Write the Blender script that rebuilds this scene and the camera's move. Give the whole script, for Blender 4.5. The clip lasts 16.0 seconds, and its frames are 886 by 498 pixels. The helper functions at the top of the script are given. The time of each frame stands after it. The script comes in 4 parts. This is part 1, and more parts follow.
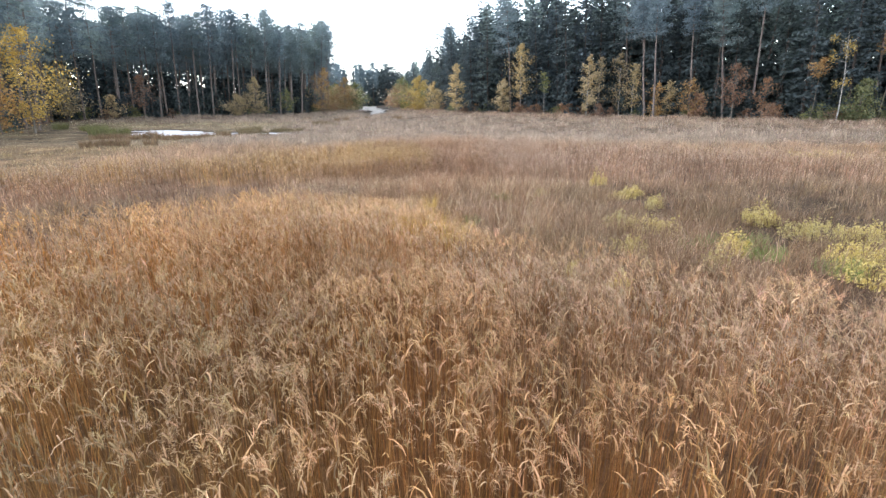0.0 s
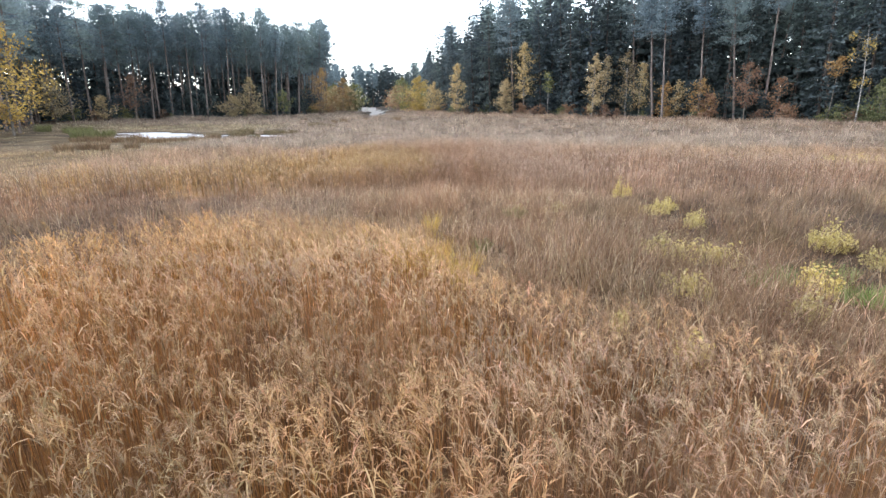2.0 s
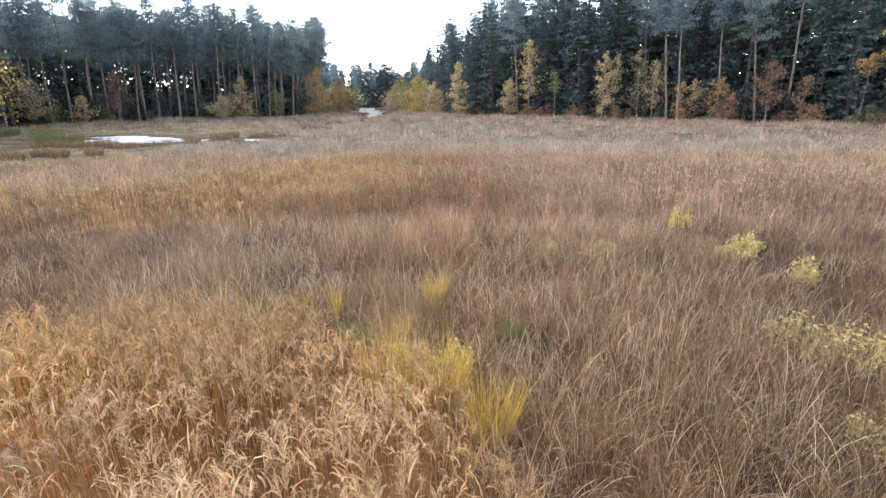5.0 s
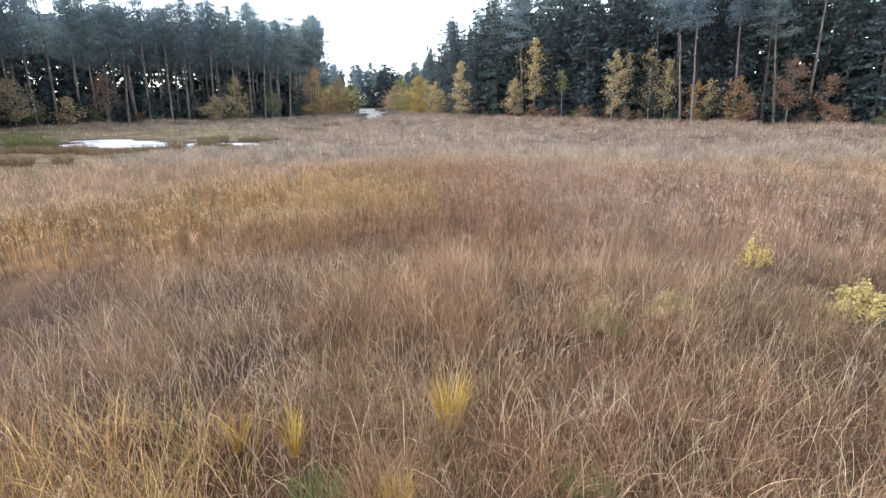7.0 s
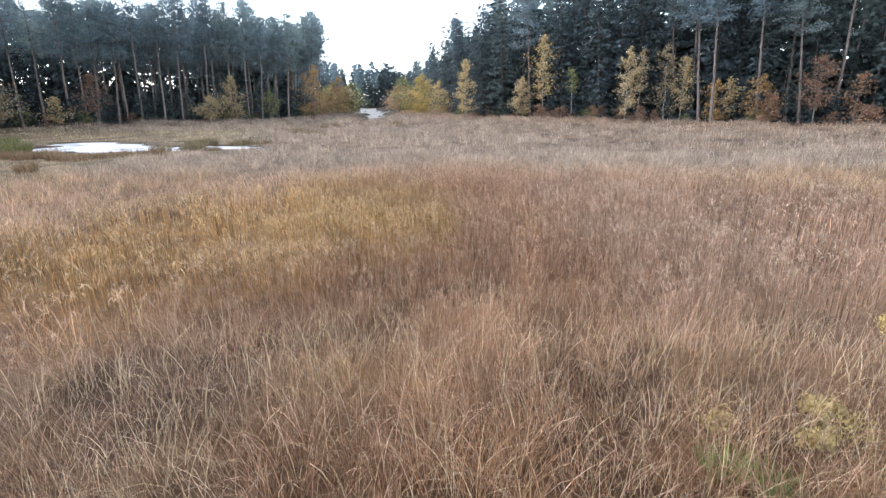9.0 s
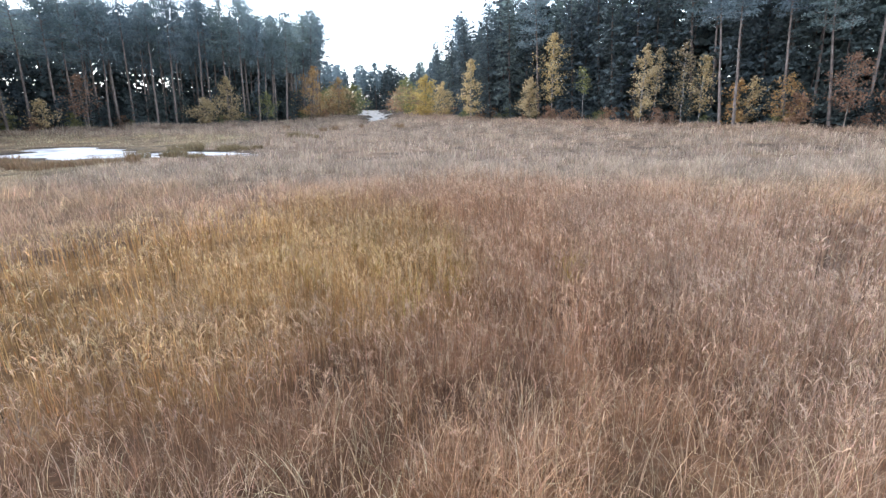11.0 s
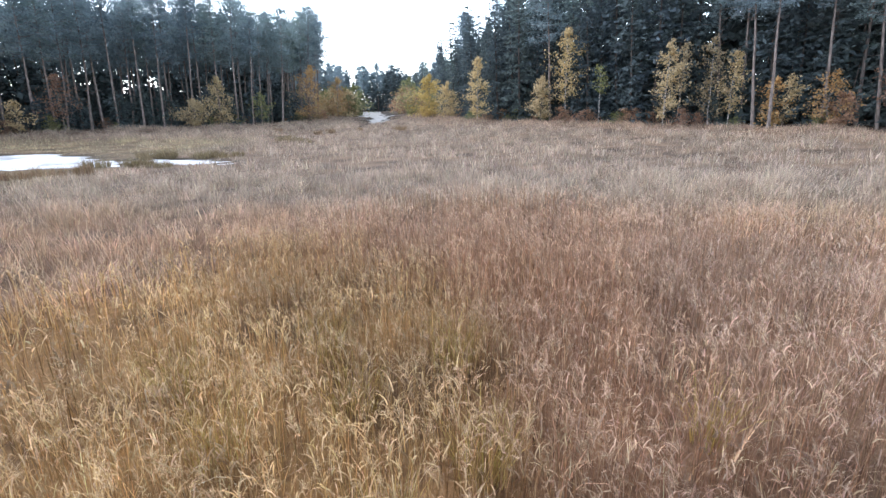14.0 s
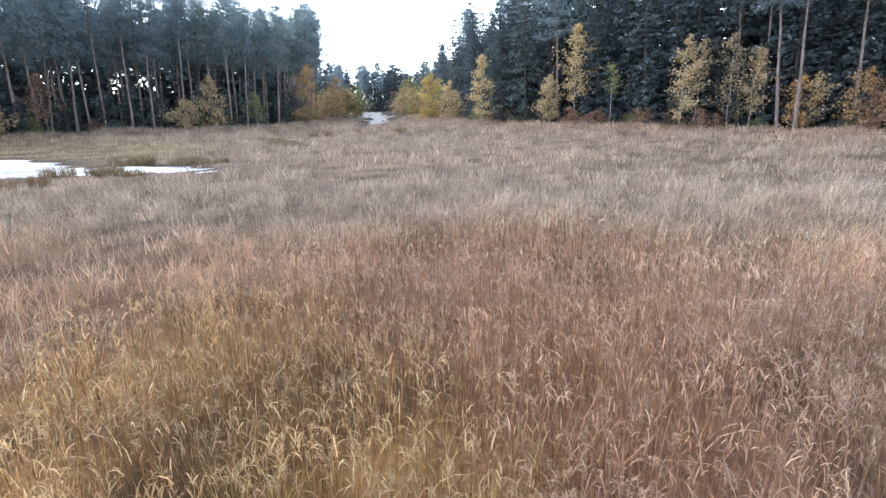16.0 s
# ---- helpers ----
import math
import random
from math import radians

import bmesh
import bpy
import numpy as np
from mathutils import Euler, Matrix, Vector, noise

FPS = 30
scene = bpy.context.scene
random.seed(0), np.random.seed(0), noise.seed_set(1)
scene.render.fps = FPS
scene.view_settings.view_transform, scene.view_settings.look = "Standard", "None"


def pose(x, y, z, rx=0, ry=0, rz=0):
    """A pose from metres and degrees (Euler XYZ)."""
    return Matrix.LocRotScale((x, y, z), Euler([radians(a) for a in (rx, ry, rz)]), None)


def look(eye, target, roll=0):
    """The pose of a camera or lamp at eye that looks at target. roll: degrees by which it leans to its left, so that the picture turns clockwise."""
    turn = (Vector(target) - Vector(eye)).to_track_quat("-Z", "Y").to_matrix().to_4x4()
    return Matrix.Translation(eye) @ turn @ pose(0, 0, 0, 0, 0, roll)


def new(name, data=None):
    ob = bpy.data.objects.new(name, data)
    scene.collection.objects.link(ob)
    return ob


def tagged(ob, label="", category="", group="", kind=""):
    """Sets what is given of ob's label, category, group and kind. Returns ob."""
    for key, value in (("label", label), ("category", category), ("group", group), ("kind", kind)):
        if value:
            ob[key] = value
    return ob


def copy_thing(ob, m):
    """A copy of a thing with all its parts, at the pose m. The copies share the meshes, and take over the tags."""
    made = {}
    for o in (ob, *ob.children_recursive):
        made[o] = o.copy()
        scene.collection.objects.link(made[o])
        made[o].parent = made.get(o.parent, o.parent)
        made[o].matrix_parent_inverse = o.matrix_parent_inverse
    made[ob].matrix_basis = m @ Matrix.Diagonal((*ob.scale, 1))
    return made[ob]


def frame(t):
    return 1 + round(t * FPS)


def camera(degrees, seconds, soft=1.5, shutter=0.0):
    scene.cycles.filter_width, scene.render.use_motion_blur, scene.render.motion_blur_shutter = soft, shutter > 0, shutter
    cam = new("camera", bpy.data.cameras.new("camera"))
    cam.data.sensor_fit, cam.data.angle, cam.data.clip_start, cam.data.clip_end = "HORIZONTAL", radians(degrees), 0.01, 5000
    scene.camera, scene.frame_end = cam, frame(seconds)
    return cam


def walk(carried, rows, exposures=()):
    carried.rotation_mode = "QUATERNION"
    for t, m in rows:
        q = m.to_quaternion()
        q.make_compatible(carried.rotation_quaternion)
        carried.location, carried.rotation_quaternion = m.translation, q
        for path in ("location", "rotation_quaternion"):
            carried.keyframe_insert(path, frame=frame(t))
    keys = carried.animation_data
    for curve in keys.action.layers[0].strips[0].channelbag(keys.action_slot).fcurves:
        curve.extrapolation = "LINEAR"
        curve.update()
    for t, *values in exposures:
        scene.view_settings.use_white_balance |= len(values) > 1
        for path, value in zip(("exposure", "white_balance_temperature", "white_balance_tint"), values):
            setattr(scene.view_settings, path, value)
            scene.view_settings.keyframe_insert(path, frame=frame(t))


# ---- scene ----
cam = camera(85.3, 16.0, soft=1.45)
METRES, EYE, TILT, LEAN, TURN = 36.0, 5.1, -10.2, 0.0, 0.0
ROWS = [
    (0.0, 0.0, 0.0, 0.0, -0.01, -7.27, 0.09),
    (0.5, -0.0015, 0.0231, 0.0039, 0.03, -7.23, 0.09),
    (1.0, -0.0024, 0.0481, 0.0078, 0.02, -7.2, 0.1),
    (1.5, -0.003, 0.0742, 0.0116, 0.04, -7.17, 0.1),
    (2.0, -0.0039, 0.1015, 0.0158, -0.0, -7.15, 0.12),
    (2.5, -0.0049, 0.1287, 0.0204, -0.06, -7.14, 0.14),
    (3.0, -0.006, 0.1561, 0.0257, -0.04, -7.12, 0.14),
    (3.5, -0.0071, 0.1834, 0.0312, -0.05, -7.12, 0.14),
    (4.0, -0.0082, 0.2106, 0.0367, -0.05, -7.13, 0.14),
    (6.5, -0.0164, 0.3634, 0.0663, -0.0, -7.11, 0.17),
    (7.0, -0.0192, 0.3946, 0.0731, 0.04, -7.11, 0.2),
    (7.5, -0.0228, 0.4268, 0.0792, 0.1, -7.11, 0.21),
    (8.0, -0.0262, 0.4591, 0.0849, 0.18, -7.13, 0.23),
    (8.5, -0.0297, 0.4913, 0.0912, 0.21, -7.14, 0.23),
    (9.0, -0.0332, 0.5237, 0.0977, 0.24, -7.16, 0.23),
    (11.5, -0.0388, 0.6953, 0.1263, 0.74, -6.91, 0.25),
    (12.0, -0.0403, 0.7278, 0.1326, 0.81, -6.89, 0.25),
    (12.5, -0.0426, 0.7602, 0.138, 0.88, -6.86, 0.28),
    (13.0, -0.0451, 0.7923, 0.1423, 0.93, -6.83, 0.27),
    (13.5, -0.0462, 0.8244, 0.1468, 0.97, -6.81, 0.29),
    (14.0, -0.0481, 0.8564, 0.1527, 1.03, -6.81, 0.3),
    (14.5, -0.0509, 0.8879, 0.1588, 1.13, -6.79, 0.29),
    (15.0, -0.0534, 0.9189, 0.164, 1.17, -6.79, 0.3),
    (15.5, -0.0547, 0.9503, 0.1705, 1.17, -6.79, 0.32),
    (16.0, -0.0561, 0.9819, 0.1772, 1.19, -6.82, 0.33),
]
walk(cam, [(t, pose(0, 0, EYE, TILT, LEAN, TURN) @ pose(METRES * x, METRES * y, METRES * z, 90 + pitch, roll, yaw)) for t, x, y, z, yaw, pitch, roll in ROWS],
     [(0.0, 0.03, 6340, 10), (6.5, -0.02, 6300, 10), (9.0, 0.05, 6150, 11), (12.5, 0.04, 5990, 11), (16.0, 0.12, 5910, 11)])

# ---- light ----
SKY_LEVEL, SUN_LEVEL = 0.64, 1.45
world = bpy.data.worlds.new("overcast_sky")
scene.world = world
world.use_nodes = True
wn, wl = world.node_tree.nodes, world.node_tree.links
sky = wn.new("ShaderNodeTexSky")
sky.sky_type = "NISHITA"
sky.sun_disc = False
sky.sun_elevation, sky.sun_rotation = radians(52), radians(-60)
sky.air_density, sky.dust_density, sky.ozone_density = 1.0, 1.0, 1.0
cloud = wn.new("ShaderNodeHueSaturation")          # a closed cloud cover: nearly colourless
cloud.inputs["Saturation"].default_value = 0.4
wl.new(sky.outputs["Color"], cloud.inputs["Color"])
wl.new(cloud.outputs["Color"], wn["Background"].inputs["Color"])
wn["Background"].inputs["Strength"].default_value = SKY_LEVEL
sun = new("sun", bpy.data.lights.new("sun", "SUN"))
sun.data.energy, sun.data.angle, sun.data.color = SUN_LEVEL, radians(22), (1.0, 0.97, 0.93)
sun.matrix_world = look((-24, 14, 36), (0, 0, 0))

rng = np.random.default_rng(7)


# ---- materials ----
def srgb(r, g, b):
    return tuple((c / 255 / 12.92) if c / 255 <= 0.04045 else ((c / 255 + 0.055) / 1.055) ** 2.4 for c in (r, g, b))


def material(name, rough=0.7):
    m = bpy.data.materials.new(name)
    m.use_nodes = True
    n, l = m.node_tree.nodes, m.node_tree.links
    p = n["Principled BSDF"]
    p.inputs["Roughness"].default_value = rough
    p.inputs["Specular IOR Level"].default_value = 0.3
    return m, n, l, p


def mul(n, l, a, b):
    x = n.new("ShaderNodeMix")
    x.data_type, x.blend_type = "RGBA", "MULTIPLY"
    x.inputs[0].default_value = 1.0
    l.new(a, x.inputs[6])
    l.new(b, x.inputs[7])
    return x.outputs[2]


def ramp(n, l, src, stops):
    r = n.new("ShaderNodeValToRGB")
    e = r.color_ramp.elements
    while len(e) < len(stops):
        e.new(0.5)
    for k, (pos, col) in zip(e, stops):
        k.position, k.color = pos, (*col, 1)
    l.new(src, r.inputs[0])
    return r.outputs[0]


def noise_tex(n, l, scale, detail=4, coords="Object", rough=0.6):
    c = n.new("ShaderNodeTexCoord")
    t = n.new("ShaderNodeTexNoise")
    t.inputs["Scale"].default_value, t.inputs["Detail"].default_value = scale, detail
    t.inputs["Roughness"].default_value = rough
    l.new(c.outputs[coords], t.inputs["Vector"])
    return t.outputs["Fac"]


def leafy(m, n, l, p, col, through_part):
    """Thin leaves: some of the light passes through."""
    l.new(col, p.inputs["Base Color"])
    t = n.new("ShaderNodeBsdfTranslucent")
    l.new(col, t.inputs["Color"])
    mix = n.new("ShaderNodeMixShader")
    mix.inputs[0].default_value = through_part
    l.new(p.outputs[0], mix.inputs[1])
    l.new(t.outputs[0], mix.inputs[2])
    l.new(mix.outputs[0], n["Material Output"].inputs["Surface"])
    return m


def straw_material(name, spread=0.3, through_part=0.3):
    m, n, l, p = material(name, 0.55)
    a = n.new("ShaderNodeAttribute")
    a.attribute_name = "tint"
    g = n.new("ShaderNodeNewGeometry")
    v = ramp(n, l, g.outputs["Random Per Island"], [(0, (1 - spread,) * 3), (0.6, (1, 1, 1)), (1, (1 + spread, 1 + spread * 0.95, 1 + spread * 0.85))])
    w = ramp(n, l, noise_tex(n, l, 9.0, 2), [(0.3, (0.86, 0.84, 0.82)), (0.7, (1.1, 1.1, 1.1))])
    return leafy(m, n, l, p, mul(n, l, mul(n, l, a.outputs["Color"], v), w), through_part)


STRAW = straw_material("dry_stalks")
PLUME = straw_material("seed_plumes", 0.2, 0.45)


def foliage_material(name, dark, mid, light, through_part=0.25):
    """Leaves: each leaf, and each tree, differs a little."""
    m, n, l, p = material(name, 0.6)
    g, o = n.new("ShaderNodeNewGeometry"), n.new("ShaderNodeObjectInfo")
    c = ramp(n, l, g.outputs["Random Per Island"], [(0, dark), (0.5, mid), (1, light)])
    t = ramp(n, l, o.outputs["Random"], [(0, (0.78, 0.8, 0.86)), (0.5, (1, 1, 1)), (1, (1.15, 1.12, 0.98))])
    w = ramp(n, l, noise_tex(n, l, 0.5, 3), [(0.35, (0.8, 0.8, 0.8)), (0.7, (1.15, 1.15, 1.15))])
    return leafy(m, n, l, p, mul(n, l, mul(n, l, c, t), w), through_part)


# needle colours: bluish haze of the distance is mixed in, most in the pine
HAZY_PINE_NEEDLES = foliage_material("hazy_pine_needles", (0.18, 0.238, 0.256), (0.25, 0.322, 0.342), (0.31, 0.385, 0.4), 0.6)
SPRUCE_NEEDLES = foliage_material("spruce_needles", (0.06, 0.082, 0.09), (0.092, 0.122, 0.13), (0.135, 0.17, 0.176), 0.45)
YELLOW_LEAVES = foliage_material("yellow_leaves", (0.44, 0.3, 0.08), (0.6, 0.43, 0.13), (0.72, 0.56, 0.22), 0.5)
ORANGE_LEAVES = foliage_material("orange_leaves", (0.38, 0.22, 0.09), (0.5, 0.32, 0.14), (0.6, 0.42, 0.2), 0.5)
RUST_LEAVES = foliage_material("rust_leaves", (0.24, 0.14, 0.1), (0.34, 0.21, 0.14), (0.43, 0.28, 0.18), 0.45)
OCHRE_LEAVES = foliage_material("ochre_leaves", (0.42, 0.325, 0.175), (0.55, 0.44, 0.25), (0.65, 0.53, 0.33), 0.5)
OLIVE_LEAVES = foliage_material("olive_leaves", (0.15, 0.17, 0.08), (0.22, 0.235, 0.11), (0.31, 0.31, 0.15), 0.45)
HERB_LEAVES = foliage_material("yellow_herb_leaves", (0.52, 0.41, 0.13), (0.66, 0.53, 0.19), (0.77, 0.65, 0.31), 0.4)
GREEN_BLADES = foliage_material("green_blades", (0.13, 0.19, 0.05), (0.22, 0.3, 0.09), (0.33, 0.4, 0.15), 0.4)


def bark_material(name, low, high, scale, stretch=(1, 1, 0.25)):
    m, n, l, p = material(name, 0.9)
    c = n.new("ShaderNodeTexCoord")
    k = n.new("ShaderNodeMapping")
    k.inputs["Scale"].default_value = stretch
    l.new(c.outputs["Object"], k.inputs["Vector"])
    t = n.new("ShaderNodeTexNoise")
    t.inputs["Scale"].default_value, t.inputs["Detail"].default_value = scale, 5
    l.new(k.outputs[0], t.inputs["Vector"])
    col = ramp(n, l, t.outputs["Fac"], [(0.35, low), (0.65, high)])
    o = n.new("ShaderNodeObjectInfo")
    v = ramp(n, l, o.outputs["Random"], [(0, (0.75, 0.75, 0.75)), (1, (1.2, 1.2, 1.2))])
    l.new(mul(n, l, col, v), p.inputs["Base Color"])
    b = n.new("ShaderNodeBump")
    b.inputs["Strength"].default_value, b.inputs["Distance"].default_value = 0.5, 0.03
    l.new(t.outputs["Fac"], b.inputs["Height"])
    l.new(b.outputs[0], p.inputs["Normal"])
    return m


PINE_BARK = bark_material("pine_bark", (0.12, 0.098, 0.086), (0.29, 0.24, 0.21), 5)
SPRUCE_BARK = bark_material("spruce_bark", (0.05, 0.042, 0.038), (0.12, 0.1, 0.085), 6)
BIRCH_BARK = bark_material("birch_bark", (0.09, 0.08, 0.075), (0.6, 0.58, 0.54), 3.5, (1, 1, 2.2))
GREY_BARK = bark_material("grey_bark", (0.13, 0.11, 0.09), (0.28, 0.25, 0.21), 6)

GROUND_MAT, gn, gl, gp = material("litter_and_moss", 0.95)
ga = gn.new("ShaderNodeAttribute")
ga.attribute_name = "tint"
g1 = ramp(gn, gl, noise_tex(gn, gl, 0.45, 6), [(0.3, (0.6, 0.58, 0.56)), (0.7, (1.2, 1.2, 1.2))])
g2n = noise_tex(gn, gl, 7.0, 6, rough=0.75)
g2 = ramp(gn, gl, g2n, [(0.3, (0.55, 0.52, 0.5)), (0.7, (1.3, 1.28, 1.22))])
gl.new(mul(gn, gl, mul(gn, gl, ga.outputs["Color"], g1), g2), gp.inputs["Base Color"])
gb = gn.new("ShaderNodeBump")
gb.inputs["Strength"].default_value, gb.inputs["Distance"].default_value = 1.0, 0.15
gl.new(g2n, gb.inputs["Height"])
gl.new(gb.outputs[0], gp.inputs["Normal"])


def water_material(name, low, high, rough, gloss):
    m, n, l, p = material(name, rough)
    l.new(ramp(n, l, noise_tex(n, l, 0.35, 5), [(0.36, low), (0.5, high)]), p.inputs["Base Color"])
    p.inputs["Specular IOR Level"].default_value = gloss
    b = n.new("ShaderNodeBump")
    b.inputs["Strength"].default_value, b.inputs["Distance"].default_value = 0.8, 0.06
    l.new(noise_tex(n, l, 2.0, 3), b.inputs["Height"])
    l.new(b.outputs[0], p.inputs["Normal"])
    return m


# the pond's white sky sheen is painted into its pale ice colour
POND_ICE_SHEEN = water_material("pond_ice_with_sky_sheen", (0.2, 0.21, 0.215), (0.66, 0.68, 0.7), 0.35, 0.4)
STREAM_WATER = water_material("still_stream_water", (0.17, 0.16, 0.14), (0.27, 0.26, 0.24), 0.6, 0.05)


# ---- the lie of the land ----
class Patchwork:
    """Smooth random field over the plan, from 0 to 1."""

    def __init__(self, cell, seed):
        self.cell = cell
        self.grid = np.random.default_rng(seed).random((128, 128))

    def __call__(self, x, y):
        u, v = np.asarray(x) / self.cell + 500.3, np.asarray(y) / self.cell + 500.7
        i, j = np.floor(u).astype(int), np.floor(v).astype(int)
        f, g = u - i, v - j
        f, g = f * f * (3 - 2 * f), g * g * (3 - 2 * g)
        q = lambda a, b: self.grid[a % 128, b % 128]
        return (q(i, j) * (1 - f) + q(i + 1, j) * f) * (1 - g) + (q(i, j + 1) * (1 - f) + q(i + 1, j + 1) * f) * g


N0, N1, N2, N3, N4 = Patchwork(0.3, 9), Patchwork(0.7, 1), Patchwork(2.2, 2), Patchwork(6.0, 3), Patchwork(15.0, 4)

# edges of the woods, as lines on the plan
RIGHT_EDGE = [(120, 45), (95, 64), (65, 87), (43, 103), (30, 113), (14, 127), (3, 137), (-3, 168), (-8, 235), (-20, 300)]
LEFT_EDGE = [(-90, 20), (-72, 45), (-60, 66), (-82, 108), (-66, 127), (-54, 134), (-44, 142), (-35.5, 164), (-50, 215), (-75, 290)]


def away(x, y, line):
    """Distance from a line on the plan, above zero on its open side (the bog), below zero in the woods."""
    x, y = np.asarray(x, float), np.asarray(y, float)
    best = np.full(x.shape, 1e9)
    for (ax, ay), (bx, by) in zip(line, line[1:]):
        dx, dy = bx - ax, by - ay
        s = np.clip(((x - ax) * dx + (y - ay) * dy) / (dx * dx + dy * dy), 0, 1)
        best = np.minimum(best, np.hypot(x - ax - s * dx, y - ay - s * dy))
    ys, xs = [p[1] for p in line], [p[0] for p in line]
    side = x - np.interp(y, ys, xs)
    return best * np.sign(side)


def smooth(a, b, v):
    s = np.clip((v - a) / (b - a), 0, 1)
    return s * s * (3 - 2 * s)


def wet(x, y):
    """How far a place lies under the pond or the far stream: above 0 is water."""
    x, y = np.asarray(x, float), np.asarray(y, float)
    wob = (N2(x, y) - 0.5) * 0.7 + (N1(x, y) - 0.5) * 0.35
    out = np.full(x.shape, -9.0)
    for cx, cy, rx, ry in ((-43, 77, 5.6, 4.6), (-38, 74.5, 5, 3.2), (-29, 77.6, 4.5, 1.0), (-31, 73.4, 3, 0.8), (-47.5, 82, 3.2, 2.2), (-27, 109, 4, 1.2), (-28, 75.6, 5.5, 0.7), (-21.5, 75.4, 3, 0.5), (-34.8, 84, 1.2, 0.7)):
        out = np.maximum(out, 1 - np.hypot((x - cx) / rx, (y - cy) / ry) + wob)
    mid = np.interp(y, [125, 150, 178, 200, 260, 330], [-20, -20, -23.5, -26, -37, -52])
    half = np.interp(y, [125, 138, 150, 178, 200, 260, 330], [0.01, 1.2, 3.0, 7.5, 9, 13, 17])
    out = np.maximum(out, np.where((y > 125) & (y < 330), 1 - np.abs(x - mid) / half + wob * 1.8 - 0.25, -9))
    return out


def land(x, y):
    x, y = np.asarray(x, float), np.asarray(y, float)
    dr, dl = -away(x, y, RIGHT_EDGE), away(x, y, LEFT_EDGE)
    bank = 1.15 * smooth(38, 2, dr) + 0.5 * smooth(16, 1, dl)
    bank = np.minimum(bank, 2.6) + 9.0 * smooth(6, 60, -dr) * (np.abs(x) < 200) * smooth(150, 122, y)
    z = bank + (N2(x, y) - 0.5) * 0.16 + (N3(x, y) - 0.5) * 0.2
    z = z * smooth(0.6, -0.4, wet(x, y))
    return z - 0.75 * smooth(-0.25, 0.25, wet(x, y))


def front_edge(x):
    """Far rim of the tall reeds over which the walk begins."""
    return np.interp(x, [-40, -18, -12, -8, -5, -2.6, -0.6, 0.3, 1.3, 3.3, 5.5, 7.8, 12, 30], [4, 9, 14.5, 17.3, 17.3, 16.8, 16.2, 13.4, 12.2, 10.9, 9.5, 7.9, 5, -4])


def second_near(x):
    return np.interp(x, [-40, -16, -12, -8, -5, -1, 2, 5.5, 9, 14, 22], [22, 25, 27, 28.5, 29.5, 30.5, 30, 29, 28.5, 29, 30])


def second_far(x):
    return np.interp(x, [-30, -17, -14, -10, -8, -6, -3, 1.7, 6.6, 11, 15, 24, 34], [30, 36, 41.5, 44.5, 49, 52, 54, 54.8, 51, 49, 46, 40, 32])


C_TAN, C_PALE, C_GOLD = srgb(181, 140, 94), srgb(192, 174, 156), srgb(188, 157, 98)
C_BROWN, C_MAUVE, C_GREY = srgb(156, 117, 80), srgb(173, 148, 135), srgb(162, 149, 134)
C_STRAW = srgb(201, 179, 149)
C_ORANGE, C_OLIVE, C_RUST = srgb(204, 148, 74), srgb(158, 151, 110), srgb(163, 123, 93)


def blend(cols, weights):
    w = np.stack(weights, 1)
    w = np.maximum(w, 0)
    w /= w.sum(1, keepdims=True) + 1e-9
    return w @ np.array(cols)


